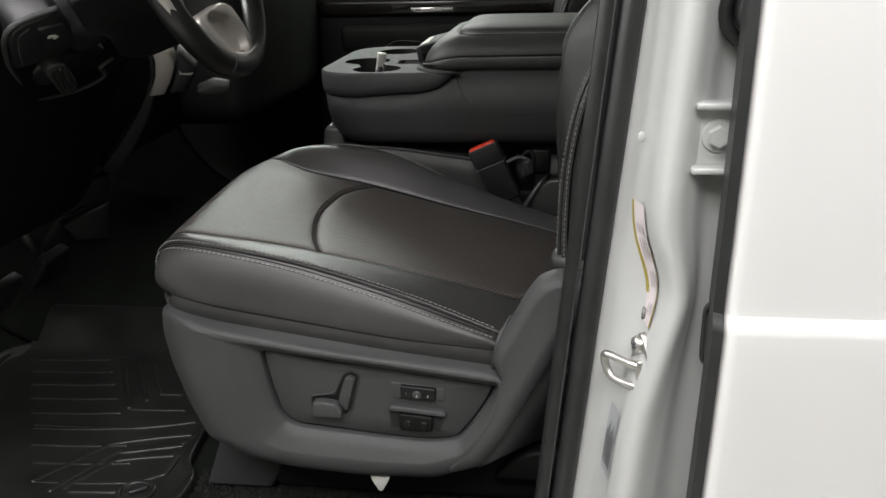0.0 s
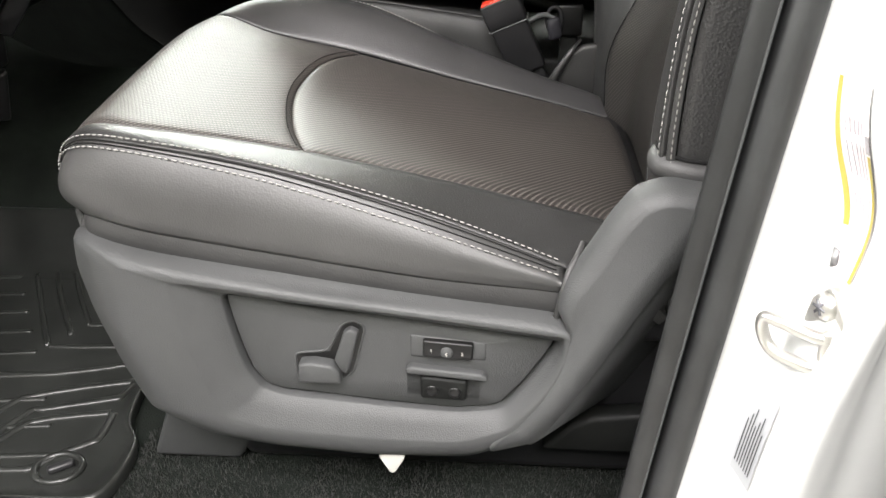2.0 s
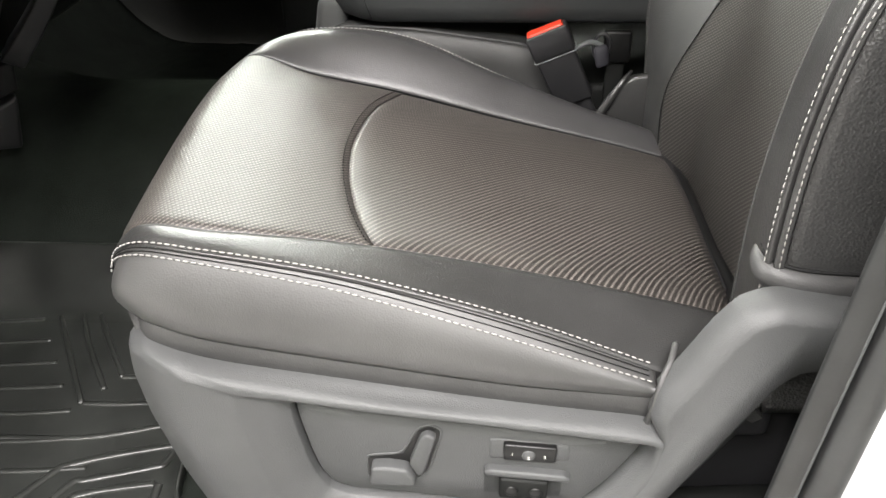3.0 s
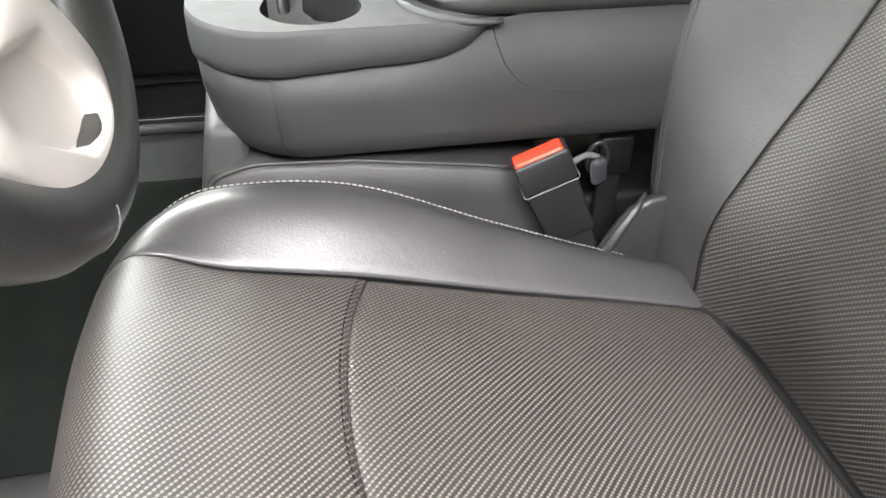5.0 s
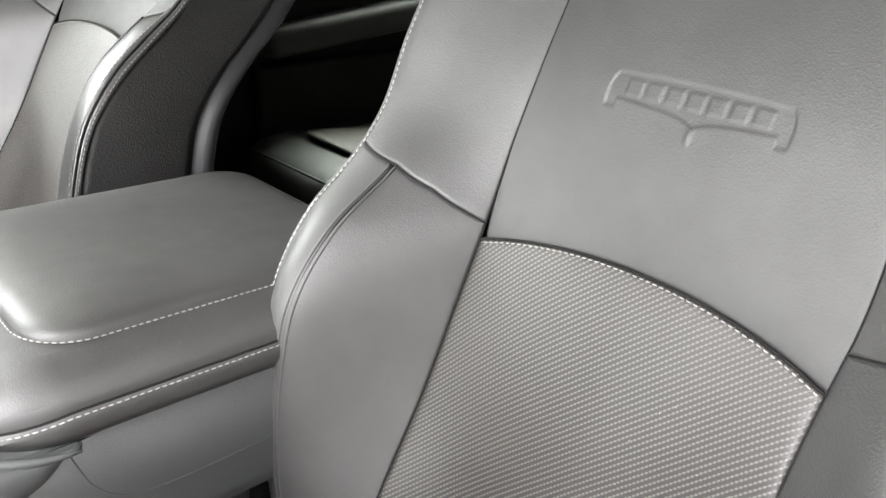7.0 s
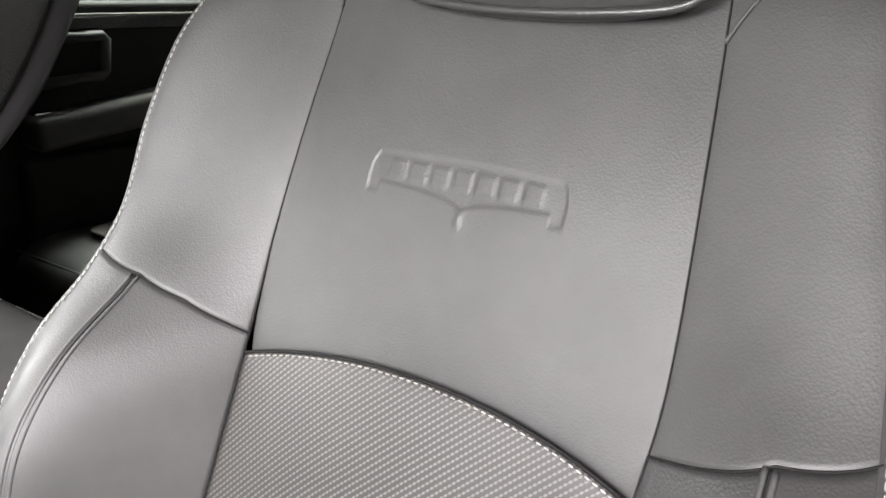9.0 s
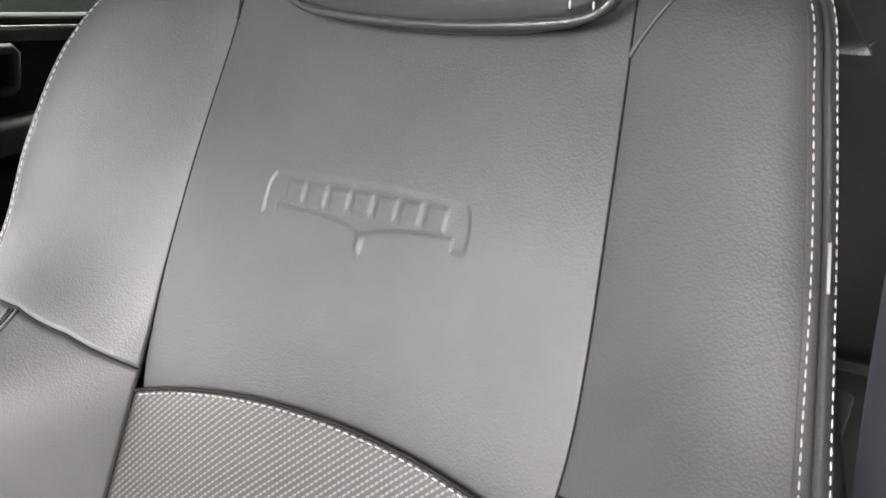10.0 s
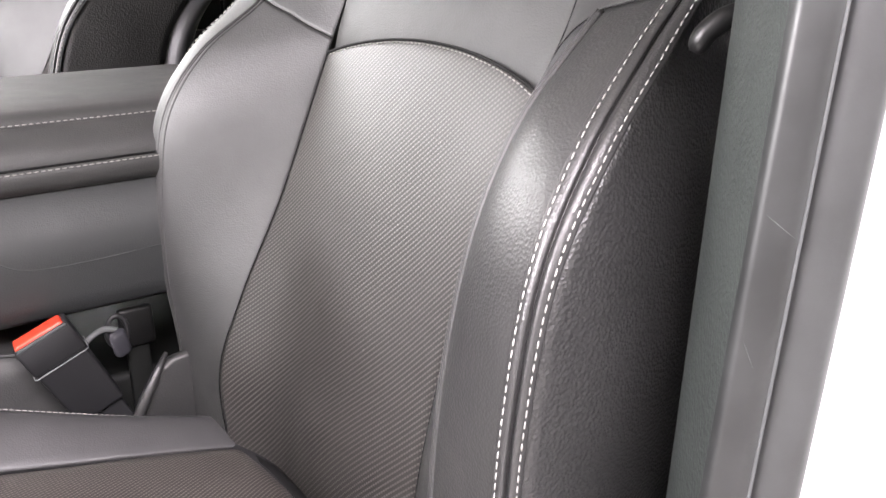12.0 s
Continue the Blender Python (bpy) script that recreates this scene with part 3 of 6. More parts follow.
def rubber_parts():
    b = thing("rubber_grommet", "black rubber cable grommet on the pillar", "grommet")
    bm = bmesh.new()
    bmesh.ops.create_uvsphere(bm, u_segments=24, v_segments=12, radius=1, matrix=Matrix.Translation((0.168, 0.930, 1.443)) @ Matrix.Diagonal((0.016, 0.020, 0.020, 1)))
    part("bulb", bm, seal_rubber, b)
    part("collar", tube([(0.168 + 0.022 * math.cos(a), 0.938, 1.443 + 0.027 * math.sin(a)) for a in np.linspace(0, 2 * math.pi, 30, endpoint=False)], 0.006, 8, True), seal_rubber, b)
    s = thing("rubber_stop", "black oval rubber door stop on the pillar", "door stop")
    part("pad", box_bm(0.149, 0.185, 0.908, 0.950, 1.118, 1.178, 0.014, 4), seal_rubber, s)
    part("rim", tube([(x, 0.925, z) for x, z in smooth_loop(loop_sample([(0.149, 1.117), (0.186, 1.117), (0.186, 1.179), (0.149, 1.179)], 48), 4)], 0.003, 8, True), seal_rubber, s)

    h = thing("rubber_bellows", "ribbed black rubber cable sleeve behind the door edge", "sleeve")
    zs = np.linspace(1.012, 1.10, 70)
    part("sleeve", tube([(0.180 - 0.13 * (z - 1.054), 0.940, z) for z in zs], [0.0105 + 0.0032 * math.sin(z * 2 * math.pi / 0.0125) for z in zs], 16), seal_rubber, h)


rubber_parts()


def stuck_label(name, label, u0_, u1_, z0, z1, face, curve=0.0):
    """A thin printed label that follows the pillar; returns the thing and its mapping."""
    t = thing(name, label, "label")

    def at(u, v, lift=0.0):
        z = z0 + (z1 - z0) * v
        w = 0.012 * math.exp(-((z - 1.14) / 0.08) ** 2) + 0.013 * math.exp(-((z - 1.187) / 0.045) ** 2)
        a, b = (float(np.interp(v, (0, 0.5, 1), e)) for e in (u0_, u1_))
        s = a + (b - a) * u
        base = np.array([(0.060, 1.006), (0.079, 0.992), (0.0870 + w, 0.970), (0.0930 + w, 0.943), (0.105 + w, 0.929)])
        x, y = catmull(base, np.array([float(np.interp(s, [-0.667, 0.067, 0.967], [1, 2, 3]))]))[0]
        return (x + lean(z) * (1 - 0.68 * min(1, max(0, (x - 0.06) / 0.1))) - 0.95 * (0.0054 + lift), y - 0.3 * (0.0054 + lift), z)

    def patch(u0, u1, v0, v1, lift, n=16):
        verts = [at(u, v0 + (v1 - v0) * k / n, lift) for k in range(n + 1) for u in (u0, u1)]
        return verts, [(2 * k, 2 * k + 1, 2 * k + 3, 2 * k + 2) for k in range(n)]
    def sheet(n=24, m=8):
        verts = [at(j / m, i / n) for i in range(n + 1) for j in range(m + 1)]
        return verts, [(i * (m + 1) + j, i * (m + 1) + j + 1, (i + 1) * (m + 1) + j + 1, (i + 1) * (m + 1) + j) for i in range(n) for j in range(m)]
    part("sheet", sheet(), face, t)
    return t, patch


lab, lp = stuck_label("warning_label", "white paper label with yellow edges and tiny print on the pillar", (0.12, -0.18, -0.50), (0.86, 0.52, 0.36), 1.142, 1.263, label_white)
part("yellow_edge", lp(0.0, 0.11, 0.24, 1.0, 0.0006), label_yellow, lab)
part("yellow_edge", lp(0.86, 1.0, 0.0, 0.66, 0.0006), label_yellow, lab)
part("dark_block", lp(0.84, 1.0, 0.67, 0.76, 0.0006, 3), label_print, lab)
for k in range(5):
    for r in range(4):
        part("print_bar", lp(0.22 + 0.125 * k, 0.255 + 0.125 * k, 0.08 + 0.22 * r, 0.16 + 0.22 * r + 0.05 * ((k * 3 + r) % 3), 0.0006, 3), label_print, lab)
lab, lp = stuck_label("tyre_label", "grey foil label with lines of tiny print on the pillar", (-0.1, -0.1, -0.1), (0.75, 0.75, 0.75), 0.962, 1.042, label_grey)
for k in range(7):
    part("print_bar", lp(0.10 + 0.12 * k, 0.145 + 0.12 * k, 0.12, 0.62 + 0.08 * (k % 3), 0.0006, 6), plastic_mid, lab)
bm = bmesh.new()
bmesh.ops.create_cone(bm, cap_ends=True, segments=20, radius1=0.0080, radius2=0.0070, depth=0.004, matrix=Matrix.Translation((0.0985, 0.971, 1.147)) @ Matrix.Rotation(radians(-20), 4, "Z") @ Matrix.Rotation(radians(-90), 4, "Y"))
tagged(part("plug", bm, switch_grey), "small dark grey slotted plug in the pillar", "plug")


def pillar_trim():
    """Grained grey lower cover with a pocket at the top, pale upper cover above it."""
    t = thing("pillar_trim", "grained dark grey plastic pillar cover with open pocket", "pillar trim")
    outline = [(0.041, 1.012), (0.066, 1.0415), (0.086, 1.067), (0.1005, 1.0845), (0.110, 1.089), (0.124, 1.091), (0.250, 1.091), (0.262, 1.02), (0.250, 0.998)]
    bm = prism_xy(outline, 0.80, 1.559, 0.004, 3, lean=0.041)
    part("cover", moved(bm, Matrix.Translation((-0.022, 0, 0))), trim_grey, t)
    edge = [(1.074, 1.30), (1.083, 1.40), (1.089, 1.47), (1.100, 1.530), (1.1035, 1.552), (1.101, 1.560), (1.074, 1.560)]
    n = len(edge)
    part("pocket_rim", ([(x, y, z) for x in (0.142, 0.176) for y, z in edge], [tuple(range(n)), tuple(range(2 * n - 1, n - 1, -1))] + [(k, n + k, n + (k + 1) % n, (k + 1) % n) for k in range(n)]), plastic_mid, t, "", False)
    part("pocket", box_bm(0.176, 0.25, 1.02, 1.088, 1.541, 1.556), plastic_smooth, t)
    u = thing("upper_pillar_trim", "cream upper pillar cover above the grey one", "pillar trim")
    outline = [(0.045, 0.998), (0.075, 1.030), (0.110, 1.072), (0.135, 1.086), (0.170, 1.075), (0.190, 1.03), (0.20, 0.998)]
    part("cover", moved(prism_xy(outline, 1.563, 1.95, 0.006, 3, lean=-0.14), Matrix.Translation((-0.036, 0, 0))), beige, u)


pillar_trim()


def seat_belt():
    b = thing("seat_belt", "dark grey seat belt hanging beside the backrest", "seat belt")
    path = catmull(np.array([(0.235, 1.130, 1.90), (0.215, 1.132, 1.62), (0.228, 1.127, 1.45), (0.236, 1.118, 1.38), (0.25, 1.110, 1.20), (0.25, 1.105, 0.84)]), np.linspace(0, 5, 60))
    verts, faces = [], []
    for x, y, z in path:
        for dx, dy in ((-0.020, -0.0120), (0.020, 0.0120)):
            for o in (-0.0008, 0.0008):
                verts.append((x + dx, y + dy + o, z))
    for i in range(len(path) - 1):
        a = i * 4
        for p, q in ((0, 1), (1, 3), (3, 2), (2, 0)):
            faces.append((a + p, a + q, a + 4 + q, a + 4 + p))
    part("webbing", (verts, faces), belt_web, b, smooth=False)
    for side in (-1, 1):
        part("woven_edge", tube([(x + side * 0.0198, y + side * 0.0118, z) for x, y, z in path], 0.0010, 6), belt_web, b)
    g = thing("belt_guide", "black plastic belt guide loop on the pillar cover", "belt guide")
    arc = catmull(np.array([(0.188, 1.090, 1.474), (0.172, 1.099, 1.477), (0.147, 1.1085, 1.4735), (0.136, 1.115, 1.465), (0.132, 1.118, 1.455)]), np.linspace(0, 4, 24))
    part("loop", tube([tuple(p) for p in arc], [0.0062] * 20 + [0.0060, 0.0056, 0.0048, 0.0030], 12), switch_black, g)
    part("pad", box_bm(0.150, 0.235, 1.086, 1.106, 1.375, 1.455, 0.006), shaded_black, g)
    k = thing("belt_tongue", "bright steel belt tongue hanging edge-on", "belt tongue")
    part("blade", moved(box_bm(-0.0022, 0.0022, -0.001, 0.001, -0.020, 0.020, 0.0008), pose(0.196, 1.1270, 1.396, 0, 9, 0)), steel, k)
    part("eye", moved(box_bm(-0.003, 0.003, -0.0012, 0.0012, -0.006, 0.006, 0.001), pose(0.205, 1.1270, 1.389, 0, 25, 0)), steel, k)


seat_belt()


# ---- the driver's seat ----
def sits(xs, y, z, front):
    """A lengthwise curve of the cushion: three front points, then the given stations."""
    return list(front) + [(x, y if np.isscalar(y) else y[i], z[i]) for i, x in enumerate(xs)]


XS = (-0.42, -0.31, -0.18, -0.065, 0.010, 0.036)
# lengthwise section lines of the cushion, from the door side to the console side
sit_outer_edge = sits(XS, 1.117, (1.157, 1.137, 1.098, 1.052, 1.020, 1.000), [(-0.498, 1.150, 1.060), (-0.512, 1.152, 1.118), (-0.482, 1.130, 1.154)])
sit_outer_seam = sits(XS, (1.150, 1.172, 1.190, 1.203, 1.207, 1.208), (1.158, 1.134, 1.100, 1.066, 1.044, 1.030), [(-0.503, 1.172, 1.060), (-0.519, 1.172, 1.113), (-0.487, 1.160, 1.156)])
sit_outer_third = sits(XS, 1.270, (1.152, 1.124, 1.088, 1.056, 1.035, 1.024), [(-0.505, 1.27, 1.060), (-0.528, 1.27, 1.110), (-0.493, 1.27, 1.156)])
sit_middle = sits(XS, 1.377, (1.148, 1.120, 1.085, 1.054, 1.034, 1.024), [(-0.505, 1.377, 1.060), (-0.533, 1.377, 1.111), (-0.497, 1.377, 1.157)])
sit_inner_third = sits(XS, 1.480, (1.145, 1.117, 1.083, 1.053, 1.033, 1.023), [(-0.505, 1.48, 1.060), (-0.535, 1.48, 1.111), (-0.500, 1.48, 1.157)])
sit_inner_seam = sits(XS, 1.573, (1.130, 1.106, 1.072, 1.045, 1.025, 1.015), [(-0.500, 1.57, 1.060), (-0.530, 1.57, 1.110), (-0.494, 1.573, 1.154)])
sit_bolster_crest = sits(XS, 1.618, (1.160, 1.146, 1.102, 1.060, 1.036, 1.022), [(-0.492, 1.61, 1.060), (-0.521, 1.612, 1.105), (-0.484, 1.615, 1.153)])
sit_bolster_edge = sits(XS, 1.655, (1.160, 1.150, 1.094, 1.046, 1.018, 1.000), [(-0.480, 1.64, 1.060), (-0.508, 1.645, 1.098), (-0.472, 1.652, 1.143)])
CUSH = Net([sit_outer_edge, sit_outer_seam, sit_outer_third, sit_middle, sit_inner_third, sit_inner_seam, sit_bolster_crest, sit_bolster_edge], flip=-1)
CUSH_MID = Net(CUSH.c[1:6], flip=-1)
CUSH_IN = Net(CUSH.c[5:], flip=-1)
ACROSS = (1.117, 1.180, 1.270, 1.377, 1.480, 1.573, 1.618, 1.655)


def cushion_seam(v):
    """Where the bowed cross seam of the cushion lies, as a station."""
    y = np.interp(v, range(8), ACROSS)
    x = -0.340 + np.where(y < 1.378, 0.043, 0.032) * ((y - 1.378) / 0.197) ** 2
    return 3 + (x + 0.42) / 0.11


def seat_base(seat):
    end = const(8)
    zero = const(0)
    part("cushion_front", panel(CUSH_MID, 0, 4, zero, lambda v: cushion_seam(v + 1), 60, 60, 0.0022, 0.006, 0.002), mesh_leather, seat, "perforated black leather front of the cushion")
    part("cushion_centre", panel(CUSH_MID, 0, 4, lambda v: cushion_seam(v + 1), end, 60, 90, 0.0034, 0.0085, 0.003), mesh_leather, seat, "perforated black leather cushion centre")
    part("cushion_bolster", panel(CUSH_IN, 0, 2, zero, end, 30, 80, 0.0015, 0.004, 0.002), bolster_leather, seat, "smooth black leather bolster")
    part("cushion_edge", panel(CUSH, 0, 1, zero, end, 14, 70, 0.002, 0.006), leather, seat)
    # outer side: from the sewn edge down to the plastic
    top = CUSH.at(np.zeros(9), np.arange(9))
    low = np.array([(-0.494, 1.150, 1.076), (-0.492, 1.128, 1.082), (-0.470, 1.112, 1.085), (-0.42, 1.103, 1.077), (-0.31, 1.101, 1.060), (-0.18, 1.100, 1.041), (-0.065, 1.101, 1.030), (0.014, 1.103, 1.015), (0.05, 1.105, 1.008)])
    mid = (top + low) / 2 + np.array([(-0.006, -0.003, 0.004)] + [(-0.008, -0.006, 0.002)] + [(-0.006, -0.009, 0.002)] + [(0, -0.0085, 0.002)] * 4 + [(0, -0.006, 0)] * 2)
    side = Net([low, mid, top], flip=-1)
    part("cushion_side", panel(side, 0, 2, zero, const(6.05), 20, 70, 0.003, 0.008), lit_flank_leather, seat)
    end_cord = [catmull(np.array([(-0.067, 1.101, 1.000), (-0.0655, 1.099, 1.012), (-0.0625, 1.0975, 1.032), (-0.0575, 1.106, 1.0495), (-0.050, 1.117, 1.060), (-0.044, 1.134, 1.0635)]), t) for t in np.linspace(0, 5, 40)]
    part("side_piping", tube([tuple(p) for p in end_cord], 0.0031, 8), leather_soft, seat)
    # same leather as the side; its darker colour stands for the shade there
    band = Net([low + np.array((0.002, 0.006, -0.030)), low + np.array((0, 0.002, -0.012)), low + np.array((0.002, 0.004, 0.004))], flip=-1)
    part("lower_band", panel(band, 0, 2, zero, const(6.1), 6, 60, 0.001, 0.004), leather_soft, seat, "leather band below the cushion side, shade put into its darker colour")
    inner_low = np.array([(-0.47, 1.64, 1.03), (-0.49, 1.65, 1.03), (-0.46, 1.655, 1.03)] + [(x, 1.655, 0.99) for x in XS])
    inner_top = CUSH.at(np.full(9, 7.0), np.arange(9))
    inner = Net([inner_top, (inner_top + inner_low) / 2 + np.array((0, 0.010, 0)), inner_low], flip=-1)
    part("cushion_inner_side", panel(inner, 0, 2, zero, end, 12, 60, 0.002, 0.006), leather_soft, seat)
    part("cushion_foam", box_bm(-0.47, 0.05, 1.13, 1.635, 0.96, 1.02, 0.01), plastic_smooth, seat)
    # added black tube that paints the dark of the deep gap
    part("gap_shade", tube([(0.026, 1.165, 1.030), (0.028, 1.21, 1.028), (0.044, 1.275, 1.019), (0.042, 1.35, 1.017), (0.042, 1.43, 1.017), (0.039, 1.515, 1.016), (0.027, 1.58, 1.011), (0.017, 1.655, 1.008)], 0.0065, 8), switch_black, seat, "added black tube standing in for the shade between cushion and backrest")
    # sewing
    q = np.linspace(1.0, 6.0, 300)
    v = np.interp(q, (1, 3, 4, 5, 6), (1.80, 1.77, 1.68, 1.50, 1.32))
    part("stitching", stitches([curve_on(CUSH, [0.03] * 2, [1.0, 6.0], 300, 0.0014), side.at(v, q) + side.normal(v, q) * 0.0016], r=0.0007), thread, seat, "pale double stitching")
    for f in (0.30, 0.62):
        part("seam_groove", tube([tuple(p) for p in (side.at(2 - (2 - v) * f, q) + side.normal(2 - (2 - v) * f, q) * 0.0002)[::3]], 0.0005, 6), dark_thread, seat)
    part("stitching", stitches([curve_on(CUSH, [6.93] * 2, [0.4, 6.4], 300, 0.0012)], 0.0045, 0.0012, r=0.0006), thread, seat, "pale twisted stitching")
    vs = np.linspace(1.03, 4.97, 160)
    row = CUSH_MID.at(vs - 1, cushion_seam(vs) - 0.05) + CUSH_MID.normal(vs - 1, cushion_seam(vs)) * 0.0008
    part("stitching", stitches([row], 0.004, 0.002, 0.0006), dark_thread, seat)


def side_shield(seat):
    """Moulded plastic side cover with a recessed switch panel."""
    outer = [(-0.505, 1.062), (-0.486, 1.068), (-0.42, 1.058), (-0.312, 1.043), (-0.206, 1.028), (-0.075, 1.011), (-0.052, 1.005), (-0.030, 0.982), (-0.040, 0.950), (-0.062, 0.912),
             (-0.092, 0.866), (-0.135, 0.845), (-0.24, 0.840), (-0.34, 0.848), (-0.40, 0.862), (-0.452, 0.892), (-0.478, 0.935), (-0.500, 0.990), (-0.508, 1.035)]
    hole = [(-0.364, 1.020), (-0.356, 1.0225), (-0.335, 1.020), (-0.295, 1.014), (-0.21, 1.004), (-0.085, 0.988), (-0.0615, 0.984), (-0.066, 0.972), (-0.0735, 0.958), (-0.088, 0.933),
            (-0.110, 0.904), (-0.150, 0.898), (-0.22, 0.902), (-0.285, 0.907), (-0.320, 0.911), (-0.338, 0.918), (-0.349, 0.935), (-0.356, 0.962), (-0.361, 0.992)]
    ridge = [(-0.405, 1.040), (-0.395, 1.0415), (-0.345, 1.036), (-0.300, 1.029), (-0.21, 1.018), (-0.085, 1.001), (-0.056, 0.998), (-0.058, 0.972), (-0.064, 0.954), (-0.078, 0.926),
             (-0.104, 0.892), (-0.150, 0.874), (-0.22, 0.874), (-0.29, 0.878), (-0.335, 0.882), (-0.368, 0.892), (-0.382, 0.918), (-0.394, 0.965), (-0.402, 1.00)]
    n = 144

    def even(o):
        P = np.array(o + o[:1])
        t = np.linspace(0, len(o), n, endpoint=False)
        return smooth_loop(np.stack([np.interp(t, range(len(P)), P[:, c]) for c in (0, 1)], -1), 2)
    A, H, R0 = even(outer), even(hole), even(ridge)
    centre = A.mean(0)

    def ring(L, y, grow=0.0, wrap=True):
        d = L - centre
        L = L + d / (np.linalg.norm(d, axis=1, keepdims=True) + 1e-9) * grow
        y = np.full(len(L), y)
        if wrap:                                             # the nose turns in round the seat's front corner
            y = y + 0.55 * np.clip(-0.445 - L[:, 0], 0, 1) ** 1.05
        return np.stack([L[:, 0], y, L[:, 1]], -1)
    F = A * 0.5 + R0 * 0.5
    loops = [ring(A, 1.165, -0.004), ring(A, 1.125), ring(A, 1.108, 0.001), ring(A, 1.098, -0.002), ring(A, 1.091, -0.007), ring(F, 1.084), ring(R0, 1.0815, 0.001), ring(R0, 1.0825, -0.002), ring(R0 * 0.5 + H * 0.5, 1.0895), ring(H, 1.0965, 0.001), ring(H, 1.099, -0.0005), ring(H, 1.112, -0.0012)]
    part("side_shield", rings(loops, cap_last=False, flip=True), plastic, seat, "dark grey moulded plastic side cover")
    sw = part("switch_panel", rings([ring(H, 1.112, -0.0040), ring(H, 1.104, -0.0044), ring(H, 1.1025, -0.0062), ring(H * 0.5 + H.mean(0) * 0.5, 1.1025)], flip=True), plastic, seat, "recessed grained switch panel")
    # power switch: a flat paddle with an upright lever in a moulded surround
    part("switch_surround", tube([(x, 1.1026, z) for x, z in smooth_loop(loop_sample([(-0.3035, 0.957), (-0.272, 0.961), (-0.2585, 0.990), (-0.247, 0.996), (-0.236, 0.990), (-0.249, 0.940), (-0.257, 0.930), (-0.3035, 0.929)], 60), 2)], 0.0013, 6, True), plastic, sw)
    part("switch_recess", prism_xz([(-0.302, 0.931), (-0.302, 0.954), (-0.296, 0.957), (-0.271, 0.960), (-0.257, 0.989), (-0.248, 0.994), (-0.239, 0.990), (-0.2385, 0.984), (-0.250, 0.940), (-0.258, 0.932)], 1.1016, 1.108, 0.0004), switch_black, sw, "black switch recess")
    part("seat_paddle", prism_xz([(-0.3005, 0.9318), (-0.2595, 0.9318), (-0.261, 0.944), (-0.267, 0.952), (-0.285, 0.9548), (-0.2985, 0.9532)], 1.089, 1.108, 0.003), plastic, sw, "power seat paddle switch")
    part("recline_lever", prism_xz([(-0.2655, 0.955), (-0.2555, 0.986), (-0.249, 0.9905), (-0.2415, 0.9865), (-0.2535, 0.941), (-0.2595, 0.942)], 1.094, 1.108, 0.0022), plastic, sw, "upright backrest lever switch")
    # memory buttons
    part("surround", prism_xz([(-0.197, 0.983), (-0.126, 0.976), (-0.126, 0.955), (-0.197, 0.957)], 1.1015, 1.108, 0.003), plastic, sw)
    mem = part("memory_switch", prism_xz([(-0.184, 0.9795), (-0.138, 0.976), (-0.139, 0.9585), (-0.184, 0.961)], 1.0965, 1.108, 0.002), switch_black, sw, "black memory button strip")
    part("lumbar_hood", prism_xz([(-0.201, 0.947), (-0.196, 0.951), (-0.130, 0.945), (-0.124, 0.940), (-0.127, 0.937), (-0.198, 0.943)], 1.094, 1.108, 0.003), plastic, sw)
    part("surround", prism_xz([(-0.203, 0.946), (-0.128, 0.940), (-0.130, 0.908), (-0.203, 0.912)], 1.1025, 1.108, 0.003), plastic, sw)
    part("lumbar_switch", prism_xz([(-0.187, 0.940), (-0.143, 0.936), (-0.1445, 0.913), (-0.187, 0.915)], 1.0945, 1.108, 0.003), shaded_black, sw, "black rocker switch")
    for x, z, r, y in ((-0.1625, 0.9675, 0.006, 1.0965), (-0.176, 0.925, 0.006, 1.0945), (-0.155, 0.9235, 0.006, 1.0945)):
        bm = bmesh.new()
        bmesh.ops.create_uvsphere(bm, u_segments=16, v_segments=8, radius=r, matrix=Matrix.Translation((x, y, z)) @ Matrix.Diagonal((1, 0.35, 1, 1)))
        part("button", bm, plastic if z > 0.95 else switch_black, sw)
    for ch, x, z in (("1", -0.1765, 0.9675), ("S", -0.1625, 0.9655), ("2", -0.1485, 0.9645)):
        cu = bpy.data.curves.new("letter", "FONT")
        cu.body, cu.size, cu.align_x, cu.extrude = ch, 0.0048, "CENTER", 0.0001
        tmp = bpy.data.objects.new("letter", cu)
        me = bpy.data.meshes.new_from_object(tmp)
        bpy.data.objects.remove(tmp)
        me.transform(pose(x, 1.0937 if ch == "S" else 1.0962, z, 90, 0, 0))
        me.materials.append(white_plastic)
        ob = new("letter", me)
        ob.parent = mem
    # recliner cover behind the panel, dark bracket, front cover, pull tag
    crease = [(0.060, 1.083), (0.036, 1.079), (0.022, 1.062), (0.0, 1.020), (-0.022, 0.975), (-0.045, 0.930), (-0.075, 0.878)]
    rec = [(-0.056, 0.995), (-0.068, 1.020), (-0.063, 1.040), (-0.049, 1.062), (-0.037, 1.085), (-0.026, 1.107), (-0.010, 1.130), (0.011, 1.139), (0.040, 1.137), (0.09, 1.131), (0.155, 1.125), (0.16, 1.115), (0.16, 1.086)] + crease + [(-0.100, 0.869), (-0.122, 0.861), (-0.124, 0.872),
           (-0.100, 0.893), (-0.078, 0.926), (-0.064, 0.954), (-0.058, 0.975)]
    L = smooth_loop(loop_sample(rec, 150), 1)
    d = smooth_loop(np.roll(L, -1, 0) - np.roll(L, 1, 0), 3)
    nrm = np.stack([d[:, 1], -d[:, 0]], -1) / np.linalg.norm(d, axis=1, keepdims=True)      # points inwards
